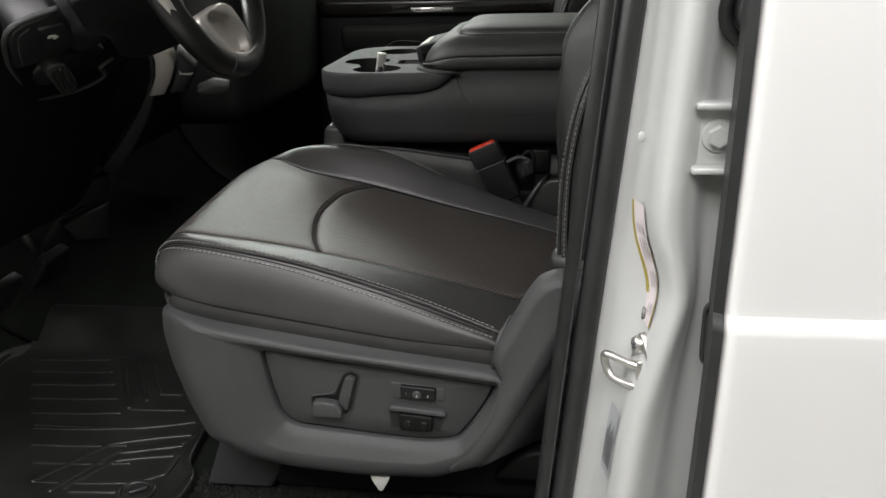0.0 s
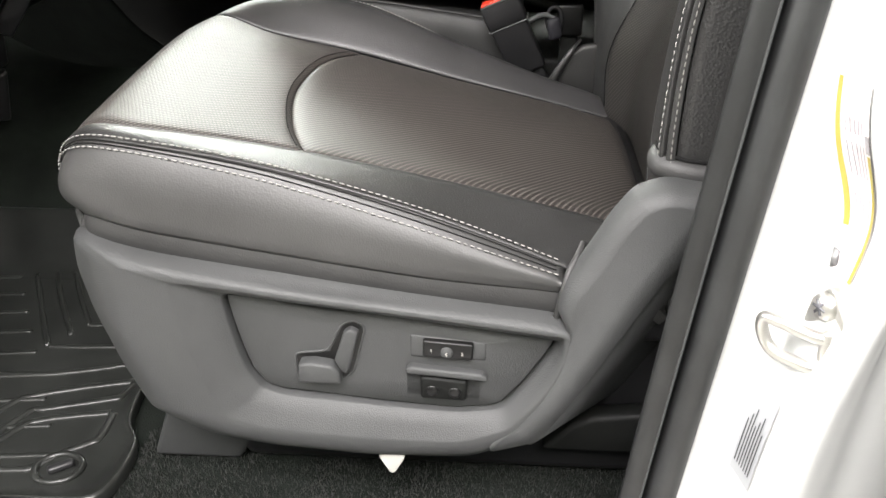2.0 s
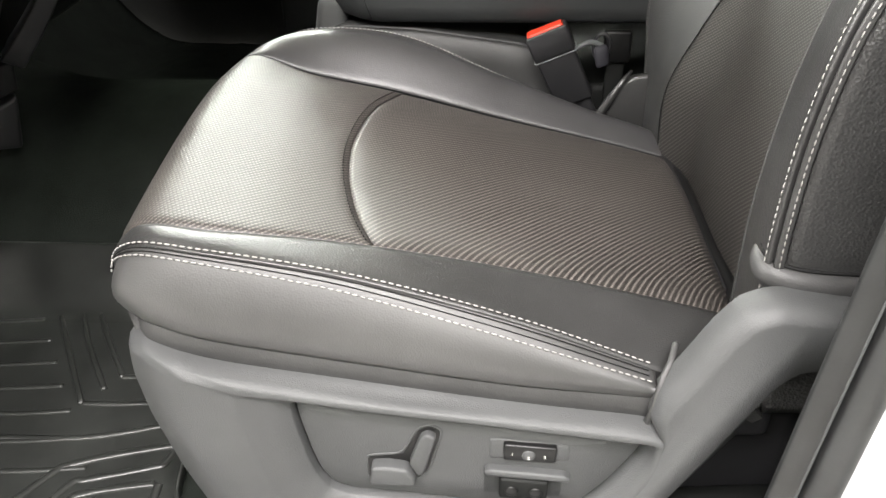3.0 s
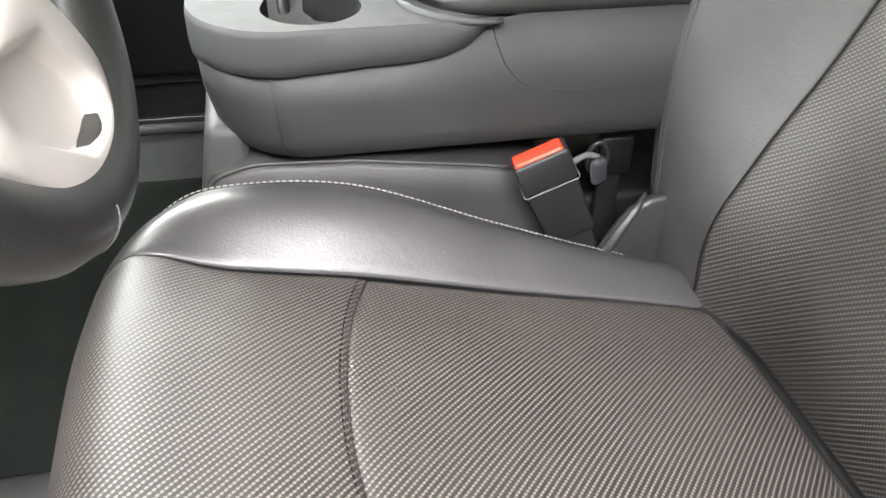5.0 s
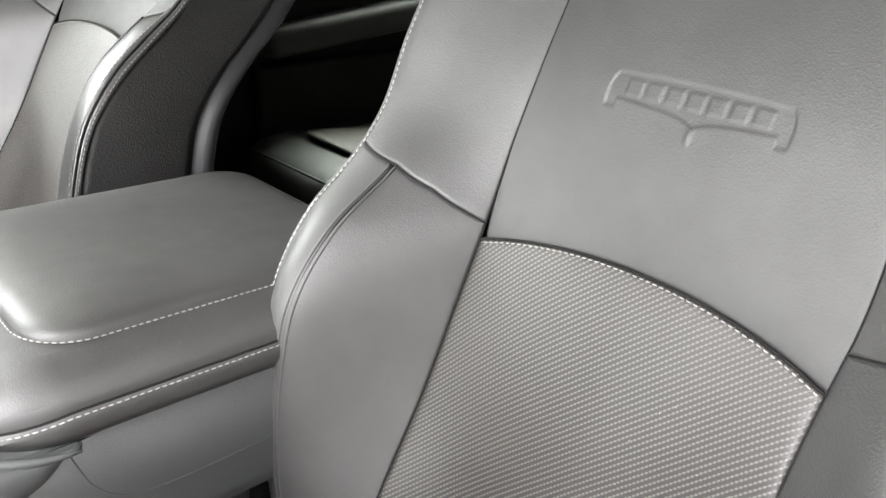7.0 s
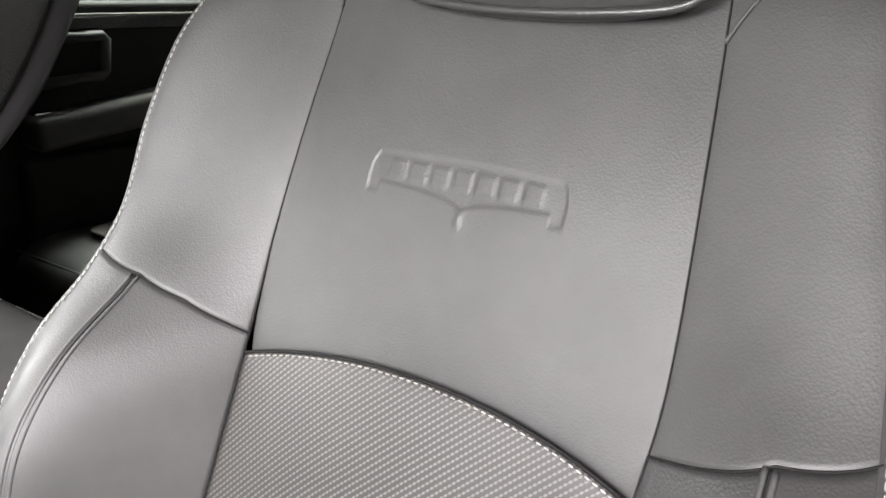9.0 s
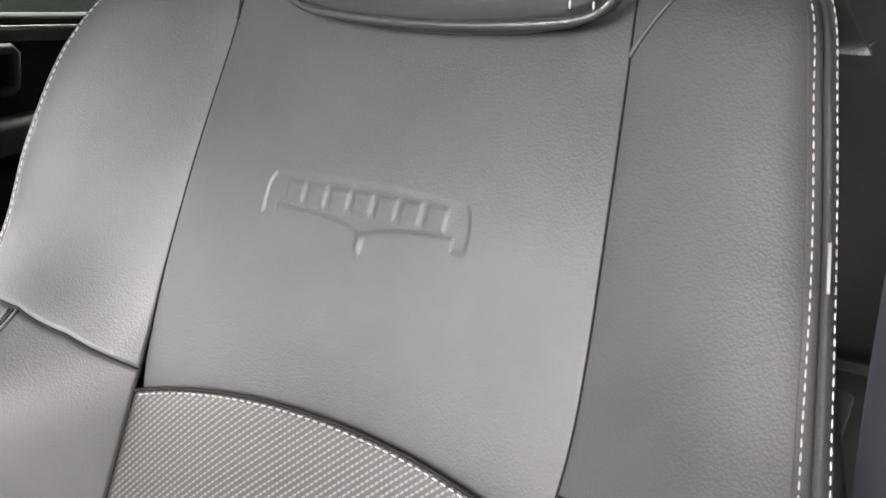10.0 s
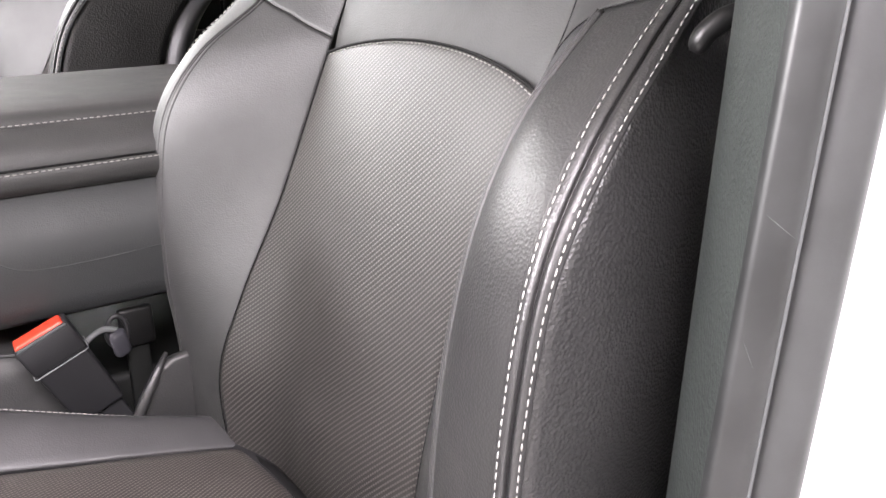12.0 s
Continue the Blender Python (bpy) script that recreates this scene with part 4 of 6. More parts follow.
    soft = np.clip((L[:, 1] - 0.985) / 0.03, 0.12, 1)[:, None]
    soft = np.where((L[:, :1] > -0.05) | (L[:, 1:] > 1.03), np.maximum(soft, 0.8), soft)
    rear = L[:, 0] > np.interp(L[:, 1], [z for _, z in crease[::-1]], [x for x, _ in crease[::-1]]) - 0.005
    soft = np.where((rear & (L[:, 1] < 1.09))[:, None], 0.12, soft)
    R = [np.concatenate([(L + nrm * g * soft)[:, :1], y + 0.012 * (1.05 - (L + nrm * g * soft)[:, 1:]), (L + nrm * g * soft)[:, 1:]], 1) for g, y in ((0, 1.113), (0, 1.100), (0.0012, 1.0935), (0.004, 1.0875), (0.008, 1.0835), (0.011, 1.0812), (0.0135, 1.0804))]
    part("recliner_cover", rings(R, flip=True), plastic, seat, "grey plastic recliner cover")
    # behind the crease the side turns in towards the pillar
    edge = catmull(np.array([(0.16, 1.086)] + crease + [(-0.084, 0.874)]), np.linspace(0, 8, 60))
    verts = [(x + 0.14 * f - 0.004, 1.0850 + 0.14 * f + 0.012 * (1.05 - z), z - 0.004 * f) for x, z in edge for f in (0.0, 0.3, 0.65, 1.0)]
    rear_trim = part("rear_side_trim", (verts, [(i * 4 + k, i * 4 + k + 1, i * 4 + k + 5, i * 4 + k + 4) for i in range(59) for k in range(3)]), plastic, seat, "grey plastic rear end of the seat side")
    m = rear_trim.modifiers.new("thick", "SOLIDIFY")
    m.thickness, m.offset = 0.004, 0
    part("frame_bracket", prism_xz([(-0.07, 0.815), (-0.04, 0.850), (-0.018, 0.861), (0.041, 0.868), (0.15, 0.875), (0.15, 0.815)], 1.14, 1.165, 0.006), shaded_black, seat)
    part("front_cover", prism_xy([(-0.470, 1.150), (-0.492, 1.170), (-0.500, 1.22), (-0.502, 1.38), (-0.500, 1.56), (-0.48, 1.63), (-0.44, 1.64), (-0.44, 1.15)], 0.90, 1.055, 0.012, 3), plastic, seat)
    part("seat_riser", box_bm(-0.40, 0.10, 1.17, 1.62, 0.755, 0.97, 0.02), plastic_smooth, seat)
    part("riser_cover", prism_xz([(-0.500, 0.756), (-0.455, 0.875), (-0.33, 0.86), (-0.375, 0.80), (-0.40, 0.756)], 1.17, 1.22, 0.006), plastic, seat)
    part("pull_tag", prism_xz([(-0.230, 0.842), (-0.204, 0.842), (-0.2055, 0.836), (-0.214, 0.820), (-0.217, 0.818), (-0.220, 0.820), (-0.2285, 0.836)], 1.096, 1.0995, 0.001), white_plastic, seat, "small white pull tag")


# backrest: curves up the back, stations by height
ZS = (1.00, 1.10, 1.18, 1.27, 1.35, 1.41, 1.455, 1.50, 1.57, 1.64, 1.69, 1.715)


def up(xs, ys):
    return [(x, y, z) for x, y, z in zip(xs, ys if not np.isscalar(ys) else [ys] * len(ZS), ZS)]


# upright section lines of the backrest, from the door side to the console side
outer_side_line = up((0.18, 0.18, 0.178, 0.18, 0.195, 0.235, 0.285, 0.33, 0.38, 0.42, 0.445, 0.46), (1.134, 1.132, 1.130, 1.129, 1.134, 1.145, 1.162, 1.178, 1.197, 1.212, 1.225, 1.24))
outer_edge_line = up((0.030, 0.022, 0.019, 0.024, 0.043, 0.084, 0.135, 0.185, 0.240, 0.283, 0.315, 0.34), (1.121, 1.120, 1.119, 1.118, 1.120, 1.126, 1.138, 1.150, 1.166, 1.182, 1.196, 1.22))
outer_band_line = up((0.022, 0.012, 0.010, 0.016, 0.034, 0.070, 0.120, 0.176, 0.228, 0.270, 0.298, 0.325), (1.128, 1.128, 1.128, 1.128, 1.131, 1.138, 1.150, 1.162, 1.176, 1.192, 1.205, 1.23))
outer_crest_line = up((0.020, 0.018, 0.020, 0.031, 0.052, 0.084, 0.128, 0.180, 0.226, 0.264, 0.292, 0.320), (1.200, 1.200, 1.200, 1.200, 1.200, 1.200, 1.200, 1.205, 1.21, 1.22, 1.23, 1.25))
outer_seam_line = up((0.050, 0.052, 0.068, 0.095, 0.127, 0.160, 0.185, 0.206, 0.238, 0.274, 0.300, 0.325), (1.275, 1.275, 1.275, 1.275, 1.275, 1.274, 1.272, 1.274, 1.281, 1.290, 1.297, 1.30))
RECLINE = (0.045, 0.047, 0.074, 0.106, 0.137, 0.163, 0.187, 0.208, 0.236, 0.272, 0.302, 0.330)
centre_outer_line = up(RECLINE, 1.350)
centre_line = up(RECLINE, 1.434)
centre_inner_line = up(RECLINE, 1.515)
inner_seam_line = up((0.022, 0.020, 0.052, 0.100, 0.136, 0.162, 0.185, 0.206, 0.238, 0.274, 0.300, 0.325), (1.590, 1.590, 1.590, 1.590, 1.590, 1.590, 1.594, 1.597, 1.597, 1.597, 1.597, 1.59))
inner_crest_line = up((0.012, 0.012, 0.008, 0.012, 0.027, 0.070, 0.133, 0.180, 0.218, 0.256, 0.288, 0.318), (1.680, 1.685, 1.685, 1.684, 1.682, 1.682, 1.682, 1.680, 1.678, 1.674, 1.665, 1.65))
inner_band_line = up((0.030, 0.022, 0.018, 0.022, 0.036, 0.074, 0.128, 0.168, 0.198, 0.236, 0.280, 0.315), (1.715, 1.722, 1.726, 1.728, 1.729, 1.731, 1.733, 1.735, 1.735, 1.730, 1.715, 1.69))
inner_edge_line = up((0.045, 0.040, 0.036, 0.038, 0.052, 0.086, 0.138, 0.178, 0.210, 0.250, 0.293, 0.330), (1.722, 1.731, 1.736, 1.738, 1.740, 1.741, 1.742, 1.743, 1.742, 1.738, 1.722, 1.695))
inner_side_line = up((0.11, 0.11, 0.11, 0.11, 0.115, 0.14, 0.18, 0.22, 0.26, 0.31, 0.345, 0.36), (1.722, 1.731, 1.738, 1.742, 1.744, 1.745, 1.745, 1.745, 1.744, 1.740, 1.722, 1.69))
BACK = Net([outer_side_line, outer_edge_line, outer_band_line, outer_crest_line, outer_seam_line, centre_outer_line, centre_line, centre_inner_line, inner_seam_line, inner_crest_line, inner_band_line, inner_edge_line, inner_side_line], flip=-1)


BACK_MID = Net(BACK.c[4:9], flip=-1)
BACK_OUT = Net(BACK.c[:5], flip=-1)
BACK_IN = Net(BACK.c[8:], flip=-1)


def station(z):
    return np.interp(z, ZS, range(len(ZS)))


def back_arc(v):
    """The bowed seam between the perforated part and the smooth top part."""
    y = np.interp(v, range(13), BACK.c[:, 5, 1])
    return station(1.411 + 0.040 * (1 - ((y - 1.432) / 0.160) ** 2) * 0.55)


def emblem_relief(P):
    """A pressed crest: a sunk plate with a pointed lower edge, seven raised blocks in it, a drop below."""
    y, z = P[..., 1] - 1.4365, P[..., 2] - 1.5605
    yp, zp = y - 0.004, z + 0.0065
    soft = lambda d: 1 / (1 + np.exp(-np.clip(d / 0.00045, -40, 40)))
    a = np.abs(yp)
    top = 0.0160 - 0.002 * (a / 0.08) ** 2 - 0.012 * np.clip((a - 0.072) / 0.008, 0, 1) ** 2.5
    low = np.where(a < 0.070, -0.0072 - 0.0070 * np.exp(-np.abs(y) / 0.014) + 0.002 * (a / 0.068), -0.0125)
    plate = soft(0.0795 - a) * soft(top - zp) * soft(zp - low)
    drop = np.exp(-((y / 0.0026) ** 2 + ((z + 0.0265) / 0.0055) ** 2))
    k = (yp + 0.0555) / 0.0185
    blocks = soft(0.0070 - np.abs((k - np.round(k)) * 0.0185)) * (np.round(k) >= 0) * (np.round(k) <= 6) * soft(0.0062 - np.abs(zp - 0.0045))
    rise = P[..., 2] - (1.433 - 0.022 * ((P[..., 1] - 1.432) / 0.160) ** 2)       # the hide rolls in above the bowed seam
    return -0.0009 * plate + 0.0007 * blocks * plate + 0.0012 * drop - 0.0085 * np.exp(-np.clip(rise, 0, 1) / 0.025)


def backrest(seat):
    zero, end = const(0), const(station(1.70))
    low_in = lambda v: np.interp(v, [8, 8.5, 9, 10, 11], [station(1.424), station(1.447), station(1.461), station(1.470), station(1.470)])
    low_out = lambda v: np.interp(v, [2, 3, 4], [station(1.487), station(1.474), station(1.437)])
    part("back_centre", panel(BACK_MID, 0, 4, zero, lambda v: back_arc(v + 4), 60, 60, 0.0010, 0.003, 0.002), back_mesh, seat, "perforated black leather backrest centre")
    part("back_upper", panel(BACK_MID, 0, 4, lambda v: back_arc(v + 4), end, 330, 260, 0.0002, 0.0025, 0.0012, relief=emblem_relief), leather_soft, seat, "smooth leather upper backrest with pressed crest")
    part("back_inner_bolster", panel(BACK_IN, 0, 2, zero, lambda v: low_in(v + 8), 80, 70, 0.0006, 0.005, 0.001), leather_soft, seat)
    part("back_inner_shoulder", panel(BACK_IN, 0, 2, lambda v: low_in(v + 8), end, 80, 60, 0.0006, 0.005, 0.001), leather_soft, seat)
    part("back_outer_bolster", panel(BACK_OUT, 2, 4, zero, low_out, 80, 70, 0.0006, 0.005, 0.001), leather, seat)
    part("back_outer_shoulder", panel(BACK_OUT, 2, 4, low_out, end, 80, 60, 0.0006, 0.005, 0.001), leather_soft, seat)
    edge, band = BACK.c[1], BACK.c[2]
    proud = np.array((-0.75, -0.66, 0.0))
    hem = Net([edge + (band - edge) * k + proud * d for k, d in ((-0.15, -0.001), (0.18, 0.0018), (0.38, 0.0016), (0.5, -0.0022), (0.62, 0.0016), (0.82, 0.0018), (1.1, -0.001))], flip=-1)
    part("back_edge_band", panel(hem, 0, 6, zero, end, 36, 90, 0.0, 0.006, lip=0.004), leather, seat, "rolled double leather hem")
    flank = Net([BACK.c[0], BACK.c[0] * 0.5 + edge * 0.5 + np.array((0, -0.004, 0)) * np.clip((1.5 - edge[:, 2:]) / 0.15, 0, 1), edge + np.array((0.004, 0.0005, 0))], flip=-1)
    part("back_outer_side", panel(flank, 0, 2, zero, end, 14, 80, 0.001, 0.006), grained_leather, seat)
    # the cover gathers in a roll above the recliner
    roll = catmull(np.array([(0.040, 1.205, 1.148), (0.018, 1.160, 1.146), (0.0125, 1.134, 1.142), (0.030, 1.1215, 1.138), (0.070, 1.119, 1.135), (0.15, 1.124, 1.131)]), np.linspace(0, 5, 50))
    part("foot_roll", tube([tuple(p) for p in roll], np.interp(np.arange(50), [0, 12, 22, 49], [0.004, 0.007, 0.0115, 0.0125]), 14), leather_soft, seat, "gathered leather roll at the foot of the backrest")
    part("seam_cord", tube([tuple(p + np.array((-0.002, -0.003, 0.0125))) for p in roll], 0.0016, 6), dark_thread, seat)
    part("back_edge_band", panel(BACK, 10, 11, zero, end, 8, 80, 0.002, 0.005), leather_soft, seat)
    part("back_inner_side", panel(BACK, 11, 12, zero, end, 12, 80, 0.003, 0.008), leather_soft, seat)
    shell = Net([BACK.c[0] + np.array((-0.004, 0.004, 0)), BACK.c[0] + np.array((0.042, 0.014, 0)), BACK.c[6] + np.array((0.17, 0, 0)), BACK.c[12] + np.array((0.07, -0.03, 0)), BACK.c[12] + np.array((-0.004, -0.004, 0))], flip=1)
    part("back_shell", panel(shell, 0, 4, zero, const(11), 30, 40, 0.0, 0.01), plastic_smooth, seat, "plain black rear cover")
    cap = Net([BACK.at(np.linspace(0, 12, 25), np.full(25, float(station(1.697)))), (BACK.at(np.linspace(0, 12, 25), np.full(25, 11.0)) + np.array((0.045, 0, 0.012))), BACK.at(np.linspace(0, 12, 25), np.full(25, 9.0)) * np.array((0, 1, 1)) + np.array((0.43, 0, 0.02))], flip=1)
    part("back_top", panel(cap, 0, 2, zero, const(24), 14, 60, 0.002, 0.006), leather, seat)
    # sewing and piping
    n = 320
    rows = [curve_on(hem, [5.45, 5.45], [1.3, 11], n, 0.0008), curve_on(hem, [0.6, 0.6], [1.3, 11], n, 0.0008)]
    part("stitching", stitches(rows, r=0.0005), thread, seat, "pale double stitching")
    part("stitching", stitches([curve_on(BACK, [10.0, 10.0], [0.4, 10.6], n, 0.0012)], r=0.00065), thread, seat)
    part("stitching", stitches([curve_on(BACK, [10.95, 10.95], [0.4, 10.6], n, 0.0012)], r=0.0006), thread, seat)
    for v, r in ((2.97, 0.0020), (3.06, 0.0017)):
        part("piping", tube([tuple(p) for p in curve_on(BACK, [v, v], [0.6, float(low_out(3.0)) - 0.05], 100, 0.0006)], r, 8), leather_soft, seat, "shiny leather piping")
    part("seam_cord", tube([tuple(p) for p in curve_on(BACK, [3.015, 3.015], [0.6, float(low_out(3.0)) - 0.05], 100, 0.0002)], 0.0012, 6), dark_thread, seat)
    for v in (8.98, 9.07):
        part("piping", tube([tuple(p) for p in curve_on(BACK, [v + 0.04, v], [0.6, float(low_in(9.0)) - 0.03], 100, 0.0003)], 0.0015, 8), leather_soft, seat)
    part("seam_cord", tube([tuple(p) for p in curve_on(BACK, [9.065, 9.025], [0.6, float(low_in(9.0)) - 0.03], 100, 0.0)], 0.0010, 6), dark_thread, seat)
    vs = np.linspace(4.05, 7.95, 160)
    part("stitching", stitches([BACK_MID.at(vs - 4, back_arc(vs) - 0.06) + BACK_MID.normal(vs - 4, back_arc(vs)) * 0.0004], 0.004, 0.002, 0.0006), thread, seat)
    for v in (4.0, 8.0):
        part("seam_cord", tube([tuple(p) for p in curve_on(BACK, [v, v], [0.3, 10.2], 140, -0.0005)], 0.0008, 6), dark_thread, seat)
    vo, vi = np.linspace(2.0, 4.0, 60), np.linspace(8.0, 10.0, 60)
    part("seam_cord", tube([tuple(p) for p in BACK_OUT.at(vo, low_out(vo)) - BACK_OUT.normal(vo, low_out(vo)) * 0.0004], 0.0007, 6), dark_thread, seat)
    part("seam_cord", tube([tuple(p) for p in BACK_IN.at(vi - 8, low_in(vi)) - BACK_IN.normal(vi - 8, low_in(vi)) * 0.0004], 0.0007, 6), dark_thread, seat)
    va = np.linspace(4.0, 8.0, 120)
    part("seam_cord", tube([tuple(p) for p in BACK_MID.at(va - 4, back_arc(va)) - BACK_MID.normal(va - 4, back_arc(va)) * 0.0002], 0.0013, 6), dark_thread, seat)
    part("top_seam", tube([tuple(p) for p in curve_on(BACK, [4.0, 3.2], [float(station(1.655)), 11], 40, 0.0006)], 0.0016, 6), leather_soft, seat)
    part("top_seam", tube([tuple(p) for p in curve_on(BACK, [8.0, 8.25], [float(station(1.662)), 11], 40, 0.0006)], 0.0016, 6), leather_soft, seat)
    # small woven airbag tag in the outer edge
    c = BACK.at(np.array([1.55]), np.array([float(station(1.572))]))[0]
    part("airbag_tag", moved(box_bm(-0.0022, 0.0012, -0.0010, 0.0010, -0.012, 0.012, 0.0005), Matrix.Translation((c[0] - 0.002, c[1] - 0.001, c[2])) @ Matrix(((0.92, 0, 0.39, 0), (0.06, 0.99, 0.16, 0), (-0.39, -0.15, 0.91, 0), (0, 0, 0, 1)))), strap_grey, seat, "small pale airbag tag")
    # headrest
    bm = bmesh.new()
    bmesh.ops.create_cube(bm, size=1)
    bmesh.ops.subdivide_edges(bm, edges=bm.edges[:], cuts=7, use_grid_fill=True)
    for v in bm.verts:
        p = v.co * 2
        k = (abs(p.x) ** 7 + abs(p.y) ** 7 + abs(p.z) ** 7) ** (1 / 7)
        p = p / max(k, 1e-6)
        v.co = Vector((0.312 + p.x * 0.055 + 0.02 * (p.z + 1) + 0.010 * p.y * p.y, 1.423 + p.y * 0.130 * (1 + 0.03 * p.z), 1.778 + p.z * 0.115 + 0.010 * p.y * p.y * (p.z < 0)))
    part("headrest", bm, leather, seat, "black leather headrest")
    part("headrest_welt", tube([(0.2645 + 0.010 * (y / 0.13) ** 2, 1.420 + y, 1.6695 + 0.010 * (y / 0.13) ** 2 + 0.016 * (y / 0.122) ** 14) for y in np.linspace(-0.122, 0.122, 60)], 0.0030, 8), leather, seat)
    part("stitching", stitches([[(0.2618 + 0.172 * (z - 1.68), y + 0.10 * (z - 1.68), z) for z in np.linspace(1.682, 1.78, 30)] for y in (1.322, 1.308)], r=0.0008), thread, seat)
    for y in (1.36, 1.49):
        part("headrest_post", tube([(0.33, y, 1.66), (0.32, y, 1.72)], 0.006, 10), chrome, seat)


driver_seat = thing("driver_seat", "black leather power driver seat with perforated centre and pale stitching", "car seat", "front seats")
seat_base(driver_seat)
side_shield(driver_seat)
backrest(driver_seat)
passenger_seat = copy_thing(driver_seat, Matrix.Translation((-0.04, 1.03, 1.04)) @ Matrix.Rotation(radians(5), 4, "Y") @ Matrix.Translation((0, 0, -1.03)) @ Matrix.Translation((0, 0, 0.752)) @ Matrix.Diagonal((1, 1, 1.07, 1)) @ Matrix.Translation((0, 0, -0.752)))
for child in passenger_seat.children:                 # its cushion is set further back than the driver's
    if child.name.split(".")[0] in ("cushion_front", "cushion_centre", "cushion_bolster", "cushion_edge", "cushion_side", "side_piping", "lower_band", "cushion_inner_side", "cushion_foam",
                                    "side_shield", "switch_panel", "front_cover", "riser_cover", "pull_tag", "recliner_cover", "rear_side_trim", "frame_bracket"):
        child.location.x += 0.17
passenger_seat["label"] = "black leather passenger seat beyond the centre console"


def lint():
    """A few pale flecks of lint that lie on the seat."""
    rng = np.random.RandomState(5)
    verts, faces = [], []
    for net, n, q0, q1 in ((CUSH_MID, 26, 3.2, 7.2), (BACK_MID, 14, 1.5, 5.0), (CUSH_IN, 6, 3.0, 6.5)):
        top = net.c.shape[0] - 1
        for v, q in zip(rng.uniform(0.1, top - 0.1, n), rng.uniform(q0, q1, n)):
            p, nn = net.at(v, q), net.normal(v, q)
            r = rng.uniform(0.0003, 0.0008)
            p = p + nn * 0.0022
            side = np.cross(nn, rng.randn(3))
            side /= np.linalg.norm(side)
            other = np.cross(nn, side)
            k = len(verts)
            verts += [p - side * r, p + side * r * 1.6, p + other * r * 0.6, p + nn * r * 0.5]
            faces += [(k, k + 1, k + 2), (k, k + 3, k + 1), (k + 1, k + 3, k + 2), (k, k + 2, k + 3)]
    return tagged(part("lint", (verts, faces), thread, None, "", False), "tiny pale flecks of lint on the seat", "lint", kind="stuff")


lint()


# ---- belt buckle between seat and console ----
def rounded_rect(x0, x1, y0, y1, r, n=12):
    pts = []
    for cx, cy, a0 in ((x1 - r, y1 - r, 0), (x0 + r, y1 - r, 90), (x0 + r, y0 + r, 180), (x1 - r, y0 + r, 270)):
        pts += [(cx + r * math.cos(radians(a0 + 90 * k / n)), cy + r * math.sin(radians(a0 + 90 * k / n))) for k in range(n + 1)]
    return np.array(pts)


def buckle():
    b = thing("belt_buckle", "black seat belt buckle with red release button", "belt buckle")
    axis = pose(-0.106, 1.678, 1.106, 6, -24, -4)      # the stalk leans back a little
    out = [(-0.025, -0.06), (0.026, -0.06), (0.027, 0.03), (0.027, 0.050), (-0.027, 0.050), (-0.027, 0.03)]
    part("housing", moved(prism_xz(out, -0.012, 0.012, 0.004, 3), axis), plastic_smooth, b)
    part("head", moved(box_bm(-0.0285, 0.0285, -0.0135, 0.0135, 0.016, 0.052, 0.004), axis), plastic_smooth, b)
    part("release_button", moved(box_bm(-0.026, 0.024, -0.010, 0.008, 0.046, 0.056, 0.003), axis), red_plastic, b, "red release button")
    part("stalk", moved(box_bm(-0.022, 0.022, -0.006, 0.006, -0.16, -0.04, 0.004), axis), plastic_smooth, b)
    rim = rounded_rect(-0.0292, 0.0292, -0.0142, 0.0142, 0.004, 4)
    part("joint_line", tube([axis @ Vector((x, y, 0.0155)) for x, y in rim], 0.0007, 6, True), strap_grey, b, "pale joint under the buckle head")
    part("button_lip", moved(box_bm(-0.0265, 0.0265, -0.0138, -0.0095, 0.049, 0.0535, 0.0015), axis), plastic_mid, b)
    return b


buckle()


